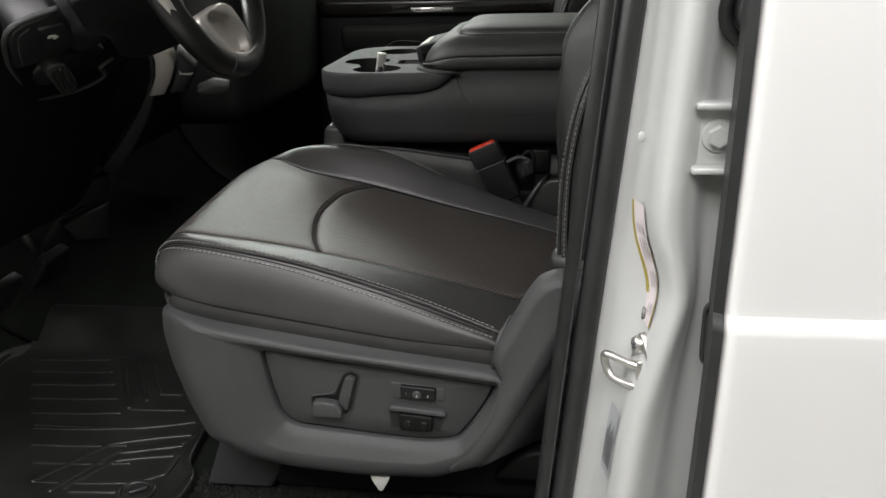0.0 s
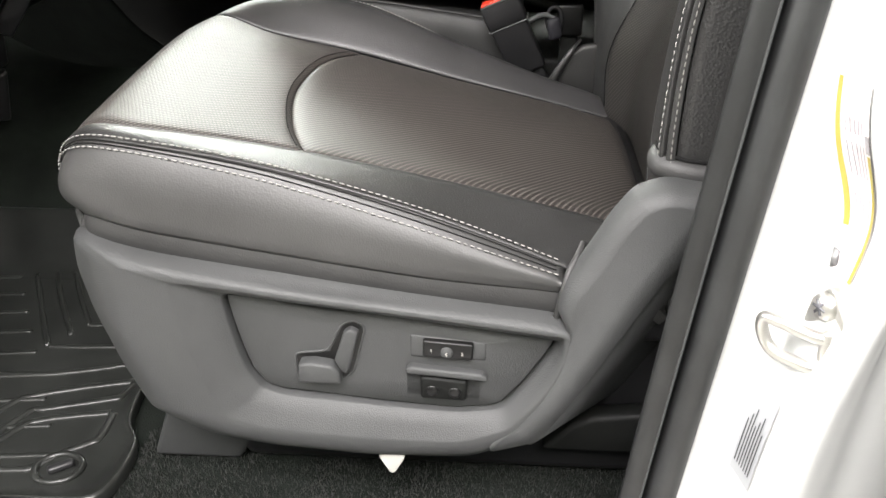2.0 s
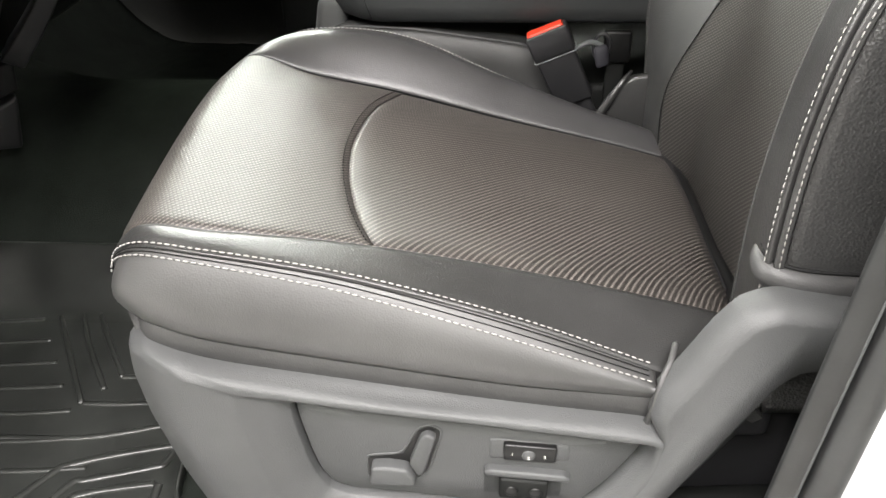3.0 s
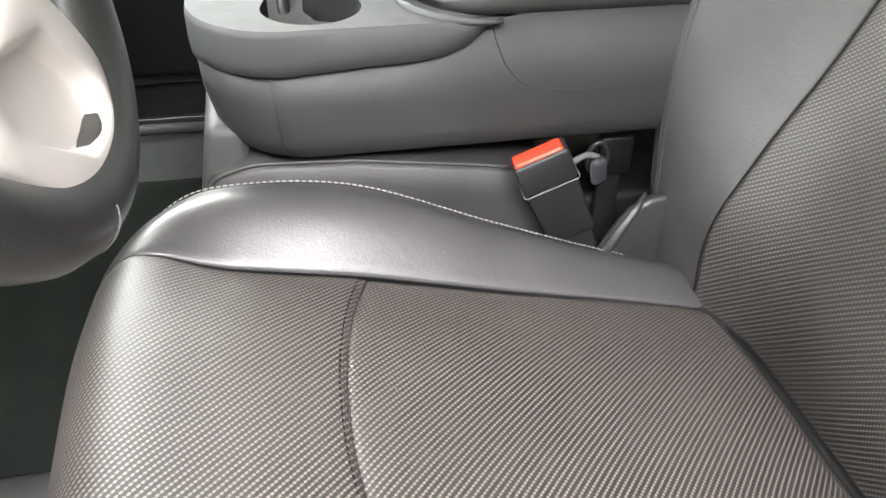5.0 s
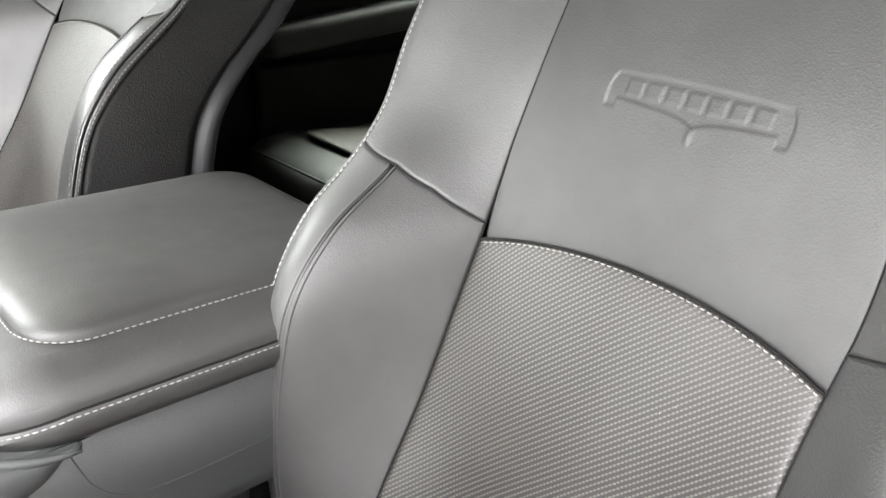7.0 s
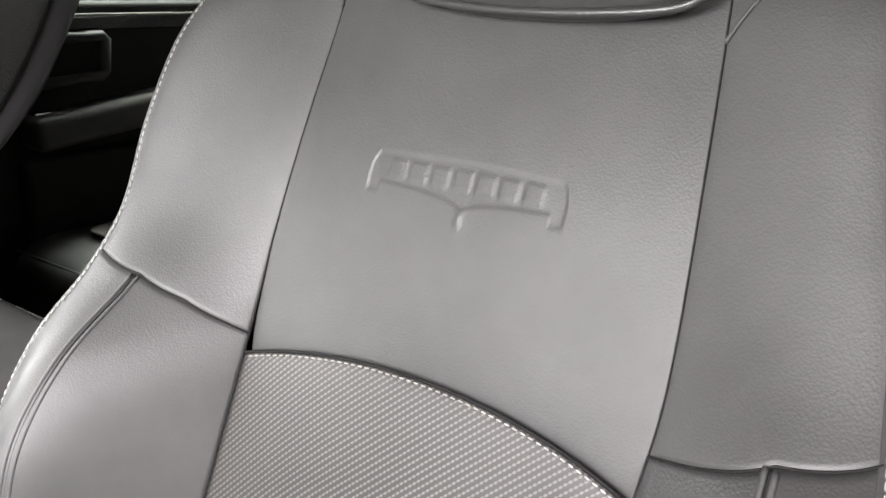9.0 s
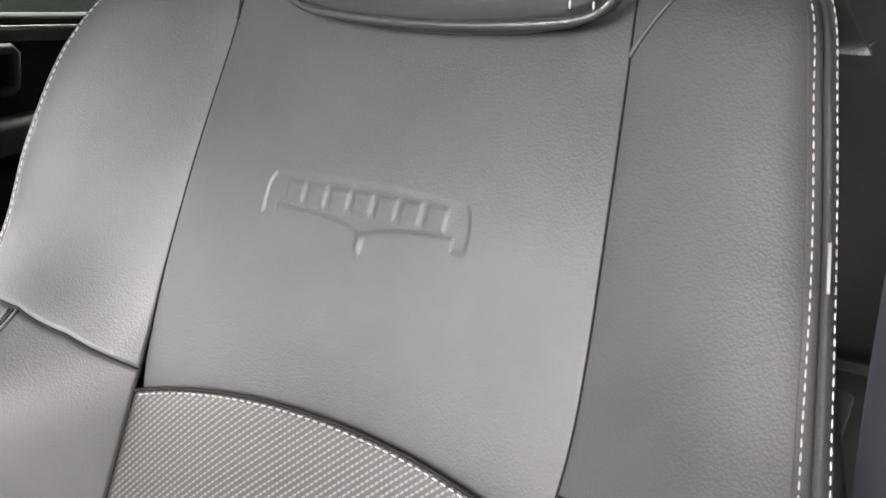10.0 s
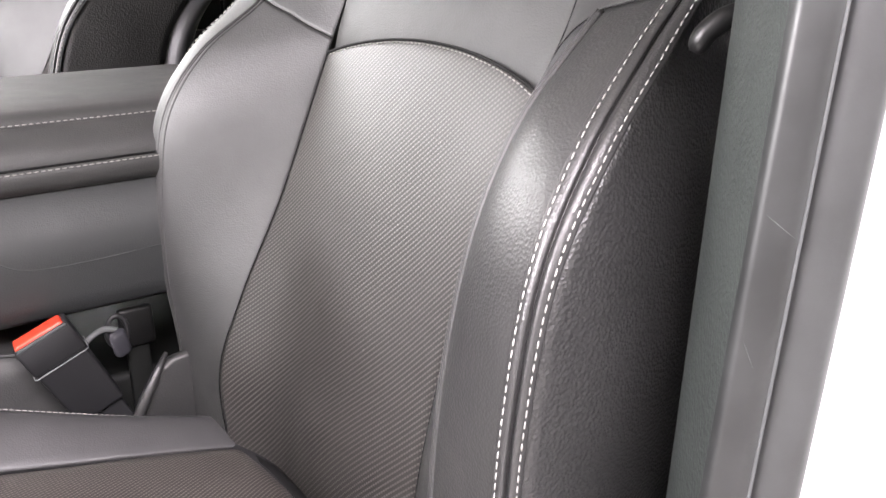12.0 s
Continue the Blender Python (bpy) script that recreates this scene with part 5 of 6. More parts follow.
def jump_seat():
    """The folded centre seat: a leather pad below, the console as its folded back."""
    s = thing("centre_seat_pad", "black leather centre seat pad under the console", "car seat")
    out = [(-0.445, 1.04), (-0.452, 1.10), (-0.440, 1.135), (-0.40, 1.147), (-0.30, 1.142), (-0.17, 1.124), (-0.105, 1.113), (-0.085, 1.095), (-0.085, 0.98), (-0.40, 0.98)]
    L = smooth_loop(loop_sample(out, 120), 2)
    c = L.mean(0)
    R = [np.stack([L[:, 0] * k + c[0] * (1 - k), np.full(120, y), L[:, 1] * k + c[1] * (1 - k)], -1) for k, y in ((0.6, 1.704), (0.92, 1.706), (0.975, 1.712), (1.0, 1.728), (1.0, 2.04), (0.975, 2.056), (0.6, 2.06))]
    part("pad", rings(R, cap_first=True), leather_soft, s)
    rim = [(x, 1.713, z) for x, z in (L * 0.982 + c * 0.018)[8:58]]
    part("piping", tube(rim, 0.0025, 8), leather_soft, s)
    part("plinth", box_bm(-0.455, -0.10, 1.74, 2.05, 0.752, 1.06, 0.02), console_black, s)
    # added block, near-black in place of the shade between console and seat
    part("gap_block", box_bm(-0.10, 0.16, 1.745, 2.05, 0.752, 1.05, 0.01), shaded_black, s, "added black block that keeps the gap by the console dark")
    part("hinge_cover", prism_xz([(-0.455, 1.00), (-0.452, 1.10), (-0.438, 1.18), (-0.40, 1.18), (-0.40, 1.00)], 1.725, 2.04, 0.012, 3), plastic, s)
    k = thing("centre_belt_buckle", "dark belt latch and webbing beside the centre pad", "belt buckle")
    part("clip", box_bm(-0.042, -0.004, 1.722, 1.734, 1.090, 1.136, 0.004), switch_black, k)
    part("anchor", box_bm(-0.036, -0.010, 1.730, 1.738, 0.752, 1.10, 0.003), shaded_black, k)
    part("clip_frame", tube([(-0.046 + 0.011 * math.cos(a), 1.718, 1.116 + 0.018 * math.sin(a)) for a in np.linspace(0, 2 * math.pi, 24, endpoint=False)], 0.003, 8, True), plastic_smooth, k)
    part("webbing", tube([tuple(p) for p in catmull(np.array([(-0.046, 1.716, 1.118), (-0.062, 1.712, 1.124), (-0.080, 1.706, 1.118), (-0.096, 1.698, 1.106)]), np.linspace(0, 3, 20))], 0.0035, 8), strap_grey, k, "pale strap")
    part("web_knot", moved(box_bm(-0.010, 0.010, -0.006, 0.006, -0.018, 0.014, 0.006), pose(-0.046, 1.712, 1.106, 0, -12, 20)), belt_web, k)
    f = thing("seat_hinge_fold", "folded leather flap at the foot of the backrest", "seat flap")
    part("flap", prism_xz([(-0.066, 0.99), (-0.056, 1.026), (-0.044, 1.052), (-0.026, 1.080), (-0.006, 1.094), (0.035, 1.098), (0.035, 0.99)], 1.662, 1.676, 0.006, 3), leather, f)
    part("fold", tube([(-0.061, 1.656, 1.012), (-0.053, 1.655, 1.036), (-0.040, 1.655, 1.060), (-0.022, 1.658, 1.088), (-0.010, 1.668, 1.100)], [0.004, 0.006, 0.0055, 0.004, 0.002], 10), leather, f)
    return s


jump_seat()


def console():
    c = thing("centre_console", "black and grey centre console with cup holders and padded lid", "console", at=(0, 0, -0.006))
    y0, y1 = 1.690, 2.090

    def loop(x0, x1, ya, yb, r, z):
        L = loop_sample(rounded_rect(x0, x1, ya, yb, r), 240)
        return np.stack([L[:, 0], L[:, 1], np.full(len(L), z) if np.isscalar(z) else z(L[:, 0])], -1)
    # body: rises behind the tray to carry the lid
    top = lambda x: 1.254 + 0.039 * np.clip((x + 0.275) / 0.088, 0, 1) ** 2 * (3 - 2 * np.clip((x + 0.275) / 0.088, 0, 1))
    part("body", rings([loop(-0.385, 0.13, y0 + 0.035, y1 - 0.035, 0.06, 1.157), loop(-0.404, 0.145, y0 + 0.014, y1 - 0.014, 0.07, 1.159), loop(-0.416, 0.15, y0 + 0.005, y1 - 0.005, 0.075, 1.166), loop(-0.428, 0.15, y0 + 0.001, y1 - 0.001, 0.08, 1.184), loop(-0.436, 0.15, y0, y1, 0.082, 1.215), loop(-0.439, 0.15, y0, y1, 0.083, top)], cap_first=True), console_black, c, "black leather-grained console body")
    # tray with four cup wells cut through its plate
    zt = 1.292
    plate = bmesh.new()
    out = rounded_rect(-0.442, -0.165, y0 - 0.010, y1 + 0.010, 0.085, 14)
    square = rounded_rect(-0.442, -0.165, y0 - 0.010, y1 + 0.010, 0.012, 14)
    out = loop_sample(np.where(out[:, :1] > -0.305, square, out), 240)     # round towards the front, square behind
    wells = [(-0.335, 2.000, 0.046), (-0.245, 1.985, 0.040)]
    # two near wells joined by a neck
    ends, r0, neck = np.array(((-0.331, 1.740), (-0.372, 1.850))), 0.046, 0.024
    mid2, gap = ends.mean(0), (ends[1] - ends[0]) / 2
    far, ax = np.linalg.norm(gap), gap / np.linalg.norm(gap)
    twin = []
    for w in np.linspace(0, 2 * math.pi, 96, endpoint=False):
        cw, sw = abs(math.cos(w)), abs(math.sin(w))
        out_bridge = neck / max(sw, 1e-6)
        under = r0 ** 2 - (far * sw) ** 2
        r = max(min(out_bridge, far), far * cw + math.sqrt(under)) if under > 0 else out_bridge
        twin.append(mid2 + ax * math.cos(w) * r + np.array((-ax[1], ax[0])) * math.sin(w) * r)
    twin = smooth_loop(np.array(twin), 2)
    edges = []

    def ring_edges(pts):
        vs = [plate.verts.new((x, y, zt)) for x, y in pts]
        return [plate.edges.new((vs[i], vs[(i + 1) % len(vs)])) for i in range(len(vs))]
    edges += ring_edges(out * np.array((0.985, 0.985)) + np.array((-0.305, 1.89)) * 0.015)
    slot = rounded_rect(-0.306, -0.238, 1.800, 1.862, 0.010, 4)
    holes = [[(x + r * math.cos(a), y + r * math.sin(a)) for a in np.linspace(0, 2 * math.pi, 36, endpoint=False)] for x, y, r in wells] + [slot, twin]
    for hpts in holes:
        edges += ring_edges(hpts)
    bmesh.ops.triangle_fill(plate, use_beauty=True, use_dissolve=False, edges=edges)
    bmesh.ops.recalc_face_normals(plate, faces=plate.faces)
    if plate.faces and sum(f.normal.z for f in plate.faces) < 0:
        bmesh.ops.reverse_faces(plate, faces=plate.faces[:])
    tray = part("cup_tray", plate, plastic_mid, c, "satin grey cup holder tray", False)
    O = out
    mid = np.array((-0.305, 1.89))
    ring = lambda k, z: np.stack([O[:, 0] * k + mid[0] * (1 - k), O[:, 1] * k + mid[1] * (1 - k), np.full(len(O), z)], -1)
    low = lambda x: np.interp(x, [-0.40, -0.36, -0.29, -0.25, -0.225, -0.21, -0.20, -0.19, -0.176, -0.16], [0.002, 0.002, 0.007, 0.0085, 0.0115, 0.016, 0.0205, 0.028, 0.042, 0.045])
    skirt = lambda k, z: np.stack([O[:, 0] * k + mid[0] * (1 - k), O[:, 1] * k + mid[1] * (1 - k), np.minimum(z + low(O[:, 0]), zt - 0.003)], -1)
    part("tray_rim", rings([ring(0.985, zt), ring(0.995, zt - 0.002), skirt(1.0, zt - 0.008), skirt(1.0, 1.262), skirt(0.992, 1.250), skirt(0.96, 1.246)], cap_last=False), plastic_mid, tray)
    # well walls are near-black so that the colour supplies the shade inside
    for x, y, r in wells:
        ang = np.linspace(0, 2 * math.pi, 36, endpoint=False)
        w = [np.stack([x + rr * np.cos(ang), y + rr * np.sin(ang), np.full(36, z)], -1) for rr, z in ((r, zt), (r * 0.985, zt - 0.004), (r * 0.93, zt - 0.03), (r * 0.88, zt - 0.086), (r * 0.5, zt - 0.088))]
        part("cup_well", rings(w), shaded_black, tray)
    T = np.array(twin)
    part("twin_cup_well", rings([np.concatenate([T * k + mid2 * (1 - k), np.full((96, 1), z)], 1) for k, z in ((1.0, zt), (0.985, zt - 0.004), (0.95, zt - 0.03), (0.91, zt - 0.086), (0.5, zt - 0.088))], flip=True), shaded_black, tray)
    S = np.array(slot)
    part("slot_well", rings([np.stack([S[:, 0], S[:, 1], np.full(len(S), z)], -1) for z in (zt, zt - 0.012)]), plastic_smooth, tray)
    # ramp behind the tray
    part("tray_ramp", prism_xz([(-0.245, 1.290), (-0.225, 1.294), (-0.175, 1.294), (-0.165, 1.26), (-0.22, 1.26)], y0 + 0.004, y1 - 0.004, 0.006, 3), plastic_mid, c)
    # lid: padded, with a raised cushion, latch at its front
    lid_x0, lid_x1 = -0.245, 0.185

    def lloop(g, z):
        L = rounded_rect(lid_x0 + g, lid_x1 - g, y0 - 0.004 + g, y1 + 0.002 - g, max(0.075 - g, 0.01), 14)
        drop = 0.020 * np.clip((lid_x0 + 0.10 - L[:, 0]) / 0.10, 0, 1) ** 2
        return np.stack([L[:, 0], L[:, 1], z - drop * (z > 1.31)], -1)
    lid = part("lid", rings([lloop(0.02, 1.292), lloop(0.004, 1.294), lloop(0.0, 1.303), lloop(0.0, 1.314), lloop(0.002, 1.3185), lloop(0.004, 1.3195), lloop(0.004, 1.3215), lloop(0.006, 1.330), lloop(0.016, 1.342), lloop(0.030, 1.350), lloop(0.042, 1.354)], cap_first=True, cap_last=True), leather_soft, c, "padded black leather lid")

    def ploop(g, z):
        L = rounded_rect(-0.178 + g, 0.175 - g, 1.733 + g, 2.045 - g, max(0.05 - g, 0.01), 14)
        return np.stack([L[:, 0], L[:, 1], np.full(len(L), z)], -1)
    part("lid_cushion", rings([ploop(0.0, 1.351), ploop(0.001, 1.357), ploop(0.006, 1.3615), ploop(0.018, 1.365), ploop(0.05, 1.3675), ploop(0.10, 1.3685)]), leather_soft, lid)
    L = lloop(0.0007, 1.3170)
    part("stitching", stitches([np.concatenate([L, L[:1]])]), thread, lid)
    L = lloop(0.0030, 1.3205)
    part("seam_cord", tube([tuple(p) for p in L], 0.0011, 6, True), dark_thread, lid)
    L = ploop(-0.004, 1.3545)
    part("stitching", stitches([np.concatenate([L, L[:1]])], r=0.0006), thread, lid)
    tilt = Matrix.Translation((-0.225, 0, 1.3285)) @ Matrix.Rotation(radians(-12), 4, "Y") @ Matrix.Translation((0.225, 0, 0))
    latch = part("latch", moved(prism_xy([(-0.256, 1.775), (-0.209, 1.800), (-0.196, 1.815), (-0.192, 1.832), (-0.205, 1.955), (-0.214, 1.972), (-0.228, 1.970), (-0.256, 1.955)], -0.012, 0.006, 0.004, 3), tilt), plastic_mid, lid, "grey plastic lid latch")
    part("latch_frame", tube([tilt @ Vector((x, y, 0.003)) for x, y in smooth_loop(loop_sample([(-0.258, 1.766), (-0.200, 1.797), (-0.187, 1.825), (-0.200, 1.965), (-0.212, 1.985), (-0.258, 1.962)], 60), 2)[:52]], 0.0024, 6), leather_soft, latch)
    part("latch_window", moved(prism_xy([(-0.240, 1.811), (-0.226, 1.824), (-0.230, 1.938), (-0.240, 1.933)], 0.003, 0.0068, 0.001), tilt), plastic, latch)
    part("latch_plate", moved(prism_xy([(-0.255, 1.797), (-0.241, 1.812), (-0.246, 1.921), (-0.256, 1.915)], 0.004, 0.0075, 0.0015), tilt), silver, latch, "bright latch plate")
    part("latch_face", moved(box_bm(-0.266, -0.252, 1.795, 1.925, -0.028, 0.003, 0.004), tilt), plastic_smooth, latch)
    L = [p for p in lloop(-0.010, 1.2925) if p[0] < -0.11 and p[1] < 1.80]
    part("tray_lip", tube([tuple(p) for p in L], [0.0045 * min(1, 0.3 + k / 6, 0.3 + (len(L) - 1 - k) / 6) for k in range(len(L))], 10), plastic_mid, c)
    # vertical joint of the wrapped front and the pressed pocket line on the side
    part("joint", tube([(-0.372, y0 - 0.0002, 1.248), (-0.371, y0 - 0.0002, 1.215), (-0.367, y0 + 0.0008, 1.186), (-0.360, y0 + 0.006, 1.166)], 0.0009, 6), console_black, c)
    arc = catmull(np.array([(-0.178, 1.290), (-0.170, 1.266), (-0.160, 1.244), (-0.142, 1.226), (-0.115, 1.218), (-0.06, 1.217), (0.02, 1.221)]), np.linspace(0, 6, 50))
    part("pocket_line", tube([(x, y0 + 0.0003, z) for x, z in arc], 0.0009, 6), console_black, c)
    return c


console()


def charger():
    p = thing("charger_plug", "white plug on a dark cable standing in a cup holder", "charger plug")
    part("plug", moved(box_bm(-0.009, 0.009, -0.006, 0.006, -0.020, 0.020, 0.003), pose(-0.350, 1.872, 1.280, 10, 8, 20)), white_plastic, p)
    part("neck", tube([(-0.352, 1.868, 1.266), (-0.354, 1.850, 1.262), (-0.353, 1.826, 1.252), (-0.350, 1.810, 1.235)], [0.007, 0.0055, 0.006, 0.006], 10), plastic_smooth, p)


charger()


def round_pot():
    b = thing("round_pot", "dark grey dome-topped pot standing in the cup holder", "pot")
    prof = [(0.020, 1.206), (0.021, 1.232), (0.0208, 1.247), (0.0185, 1.257), (0.014, 1.264), (0.008, 1.268), (0.002, 1.269)]
    ang = np.linspace(0, 2 * math.pi, 40, endpoint=False)
    part("shell", rings([np.stack([-0.312 + r * np.cos(ang), 1.744 + r * np.sin(ang), np.full(40, z - 0.006)], -1) for r, z in prof], cap_first=True), shaded_black, b)


round_pot()


# ---- footwell ----
def floor_mat():
    m = thing("floor_mat", "black ribbed rubber floor mat with raised rim", "floor mat")
    edge = [(-0.545, 1.60), (-0.556, 1.30), (-0.545, 1.21), (-0.520, 1.186), (-0.518, 1.13), (-0.53, 1.09), (-0.80, 1.085), (-1.02, 1.09), (-1.07, 1.14), (-1.08, 1.55), (-1.0, 1.605), (-0.80, 1.61)]
    L = smooth_loop(loop_sample(edge, 160), 2)
    c = L.mean(0)
    R = [np.stack([L[:, 0] * k + c[0] * (1 - k), L[:, 1] * k + c[1] * (1 - k), np.full(160, z)], -1) for k, z in ((1.0, 0.752), (1.0, 0.764), (0.99, 0.768), (0.975, 0.764), (0.965, 0.758), (0.9, 0.757), (0.4, 0.757))]
    part("mat", rings(R), rubber_mat, m)
    prof = catmull(np.array([(1.535, 0.7575), (1.565, 0.762), (1.610, 0.788), (1.648, 0.812), (1.660, 0.816), (1.668, 0.810), (1.670, 0.795)]), np.linspace(0, 6, 40))
    xs = np.linspace(-1.04, -0.56, 30)
    part("raised_wall", ([(x, y, z) for x in xs for y, z in prof], [(i * 40 + j, (i + 1) * 40 + j, (i + 1) * 40 + j + 1, i * 40 + j + 1) for i in range(29) for j in range(39)]), rubber_mat, m, "raised side wall of the mat")

    def rib(points, r=0.0045, fall=0.6):
        pts = catmull(np.array(points), np.linspace(0, len(points) - 1, 10 * len(points)))
        v, f = tube([(x, y, 0.757) for x, y in pts], r, 8)
        part("rib", ([(p[0], p[1], 0.757 + (p[2] - 0.757) * fall) for p in v], f), rubber_mat, m)
    for k in range(9):                                  # lengthwise ribs, stepping back towards the sill
        x, y = -0.850 + 0.030 * k, 1.540 - 0.047 * k
        rib([(x, y), (x - 0.07, y - 0.008), (x - 0.16, y - 0.012)], 0.004)
    for line in ([(-0.585, 1.336), (-0.64, 1.318), (-0.70, 1.305), (-0.78, 1.303), (-0.86, 1.303)],
                 [(-0.830, 1.548), (-0.775, 1.455), (-0.722, 1.366)], [(-0.720, 1.366), (-0.68, 1.366), (-0.62, 1.371)],
                 [(-0.803, 1.564), (-0.764, 1.490), (-0.702, 1.393)], [(-0.773, 1.557), (-0.73, 1.485), (-0.687, 1.418)], [(-0.687, 1.418), (-0.65, 1.421)],
                 [(-0.868, 1.571), (-0.795, 1.592), (-0.72, 1.594)]):
        rib(line, 0.0045)
    for line in ([(-0.571, 1.295), (-0.579, 1.268), (-0.590, 1.262), (-0.660, 1.240), (-0.678, 1.233), (-0.707, 1.174), (-0.73, 1.13)],
                 [(-0.575, 1.298), (-0.64, 1.280), (-0.690, 1.262), (-0.705, 1.250), (-0.728, 1.213), (-0.77, 1.15)],
                 [(-0.575, 1.236), (-0.573, 1.194), (-0.582, 1.184), (-0.606, 1.166), (-0.628, 1.142), (-0.642, 1.138), (-0.70, 1.134)],
                 [(-0.580, 1.237), (-0.62, 1.229), (-0.656, 1.219), (-0.672, 1.208), (-0.700, 1.161), (-0.712, 1.14)]):
        rib(line, 0.0055)
    part("clip_ring", tube([(-0.597 + 0.026 * math.cos(a), 1.142 + 0.022 * math.sin(a), 0.758) for a in np.linspace(0, 2 * math.pi, 30, endpoint=False)], 0.004, 8, True), rubber_mat, m)
    part("clip", moved(box_bm(-0.014, 0.014, -0.005, 0.005, 0.0, 0.008, 0.003), pose(-0.594, 1.142, 0.757, 0, 0, 35)), plastic_smooth, m, "black mat clip")


floor_mat()


def sill():
    s = thing("door_sill", "black plastic door sill cover", "sill")
    part("cover", box_bm(-0.95, 0.06, 0.96, 1.08, 0.72, 0.785, 0.012), plastic_smooth, s)
    w = thing("rocker_panel", "white painted sill below the door opening", "rocker panel")
    part("panel", box_bm(-1.2, 1.3, 0.90, 0.965, 0.45, 0.775, 0.02), white_paint, w)


sill()


def on_plane(origin, right, up):
    """A frame whose x runs right, z up and y away along a facing panel."""
    r, u = Vector(right).normalized(), Vector(up).normalized()
    a = u.cross(r)
    return Matrix(((r.x, a.x, u.x, origin[0]), (r.y, a.y, u.y, origin[1]), (r.z, a.z, u.z, origin[2]), (0, 0, 0, 1)))


def dashboard():
    d = thing("dashboard", "black plastic dashboard with silver trim", "dashboard")
    ctrl = np.array([(-1.15, 1.46), (-0.95, 1.475), (-0.80, 1.470), (-0.72, 1.445), (-0.705, 1.41), (-0.745, 1.345), (-0.80, 1.25), (-0.86, 1.13), (-0.90, 1.06), (-0.95, 1.03), (-1.05, 1.03)])
    prof = catmull(ctrl, np.linspace(0, 10, 70))
    ys = np.concatenate([[1.0], np.linspace(1.01, 1.62, 20), [1.66, 1.69]])
    push = np.concatenate([[0.03], np.zeros(20), [0.015, 0.05]])
    verts = [(x - k, y, z) for y, k in zip(ys, push) for x, z in prof]
    n = len(prof)
    faces = [(i * n + j, i * n + j + 1, (i + 1) * n + j + 1, (i + 1) * n + j) for i in range(len(ys) - 1) for j in range(n - 1)]
    # dash panels coloured near-black to carry the darkness of the footwell
    part("driver_panel", (verts, faces), shaded_black, d)
    part("radio_housing", box_bm(-1.1, -0.88, 1.69, 2.08, 1.10, 1.47, 0.03), shaded_black, d)
    part("passenger_panel", box_bm(-1.1, -0.72, 2.08, 2.78, 1.10, 1.47, 0.06, 5), shaded_black, d)
    # silver trim beside the column and the grey bits round it
    m = on_plane((-0.701, 1.638, 1.333), (0.865, 0.383, -0.325), (0.43, -0.23, 0.873))
    strip = [(-0.024, 0.004), (0.010, 0.002), (0.020, -0.010), (0.025, -0.025), (0.024, -0.055), (0.018, -0.086), (-0.009, -0.098), (-0.006, -0.075), (-0.005, -0.053), (-0.010, -0.025)]
    part("silver_trim", moved(prism_xz(strip, -0.002, 0.04, 0.003, 3), m), silver, d, "curved satin silver trim")
    part("trim_edge", moved(prism_xz([(0.033, -0.030), (0.036, -0.039), (0.056, -0.034), (0.060, -0.027), (0.054, -0.029), (0.040, -0.034)], 0.002, 0.03, 0.001), m), silver, d)
    part("vent_panel", moved(prism_xz([(0.022, 0.004), (0.064, -0.020), (0.056, -0.071), (0.022, -0.088), (0.027, -0.055), (0.028, -0.025)], 0.004, 0.05, 0.004), m), plastic_smooth, d)
    part("lower_cover", moved(prism_xz([(0.071, -0.062), (0.097, -0.039), (0.128, -0.035), (0.126, -0.057), (0.080, -0.072)], 0.0, 0.03, 0.004), m), plastic, d, "grey lower cover")
    line = catmull(np.array([(-0.030, 0.004), (-0.015, -0.055), (-0.016, -0.100), (-0.020, -0.131), (-0.032, -0.182), (-0.047, -0.233), (-0.069, -0.297)]), np.linspace(0, 6, 50))
    part("knee_trim", moved(prism_xz([tuple(p) for p in line] + [(p[0] + 0.010 + 0.022 * k / 49, p[1] - 0.006) for k, p in list(enumerate(line))[::-1]], 0.008, 0.04, 0.003), m), plastic_smooth, d)
    # light switch module
    m = on_plane((-0.669, 1.258, 1.402), (0.669, 0.686, 0.287), (0.473, -0.690, 0.548))
    mod = part("switch_module", moved(prism_xz([(-0.060, -0.052), (-0.057, 0.026), (-0.050, 0.043), (-0.036, 0.051), (0.006, 0.052), (0.016, 0.040), (0.027, 0.003), (0.032, -0.046), (0.020, -0.060), (-0.01, -0.064), (-0.045, -0.058)], 0.0, 0.05, 0.005, 3), m), plastic_smooth, d, "dark light switch bezel")
    lip = catmull(np.array([(0.012, 0.056), (-0.038, 0.055), (-0.060, 0.034), (-0.064, -0.03), (-0.056, -0.09), (-0.042, -0.155), (-0.02, -0.186), (0.034, -0.206), (0.066, -0.203), (0.078, -0.190), (0.071, -0.160), (0.092, -0.147)]), np.linspace(0, 11, 90))
    part("recess_lip", tube([m @ Vector((x, 0.004, z)) for x, z in lip], 0.0038, 8), plastic, mod)
    part("recess_floor", moved(prism_xz([(-0.060, -0.04), (0.030, -0.046), (0.088, -0.147), (0.068, -0.158), (0.074, -0.196), (0.036, -0.203), (-0.02, -0.184), (-0.042, -0.155)], 0.022, 0.05), m), plastic_smooth, mod)
    part("groove", tube([m @ Vector((x, -0.0004, z)) for x, z in catmull(np.array([(-0.046, -0.045), (-0.047, 0.0), (-0.044, 0.028), (-0.03, 0.040)]), np.linspace(0, 3, 20))], 0.0018, 6), plastic, mod)
    part("button", moved(prism_xz([(-0.021, 0.034), (0.014, 0.027), (0.026, -0.023), (-0.012, -0.029)], -0.005, 0.01, 0.003), m), plastic_smooth, mod)
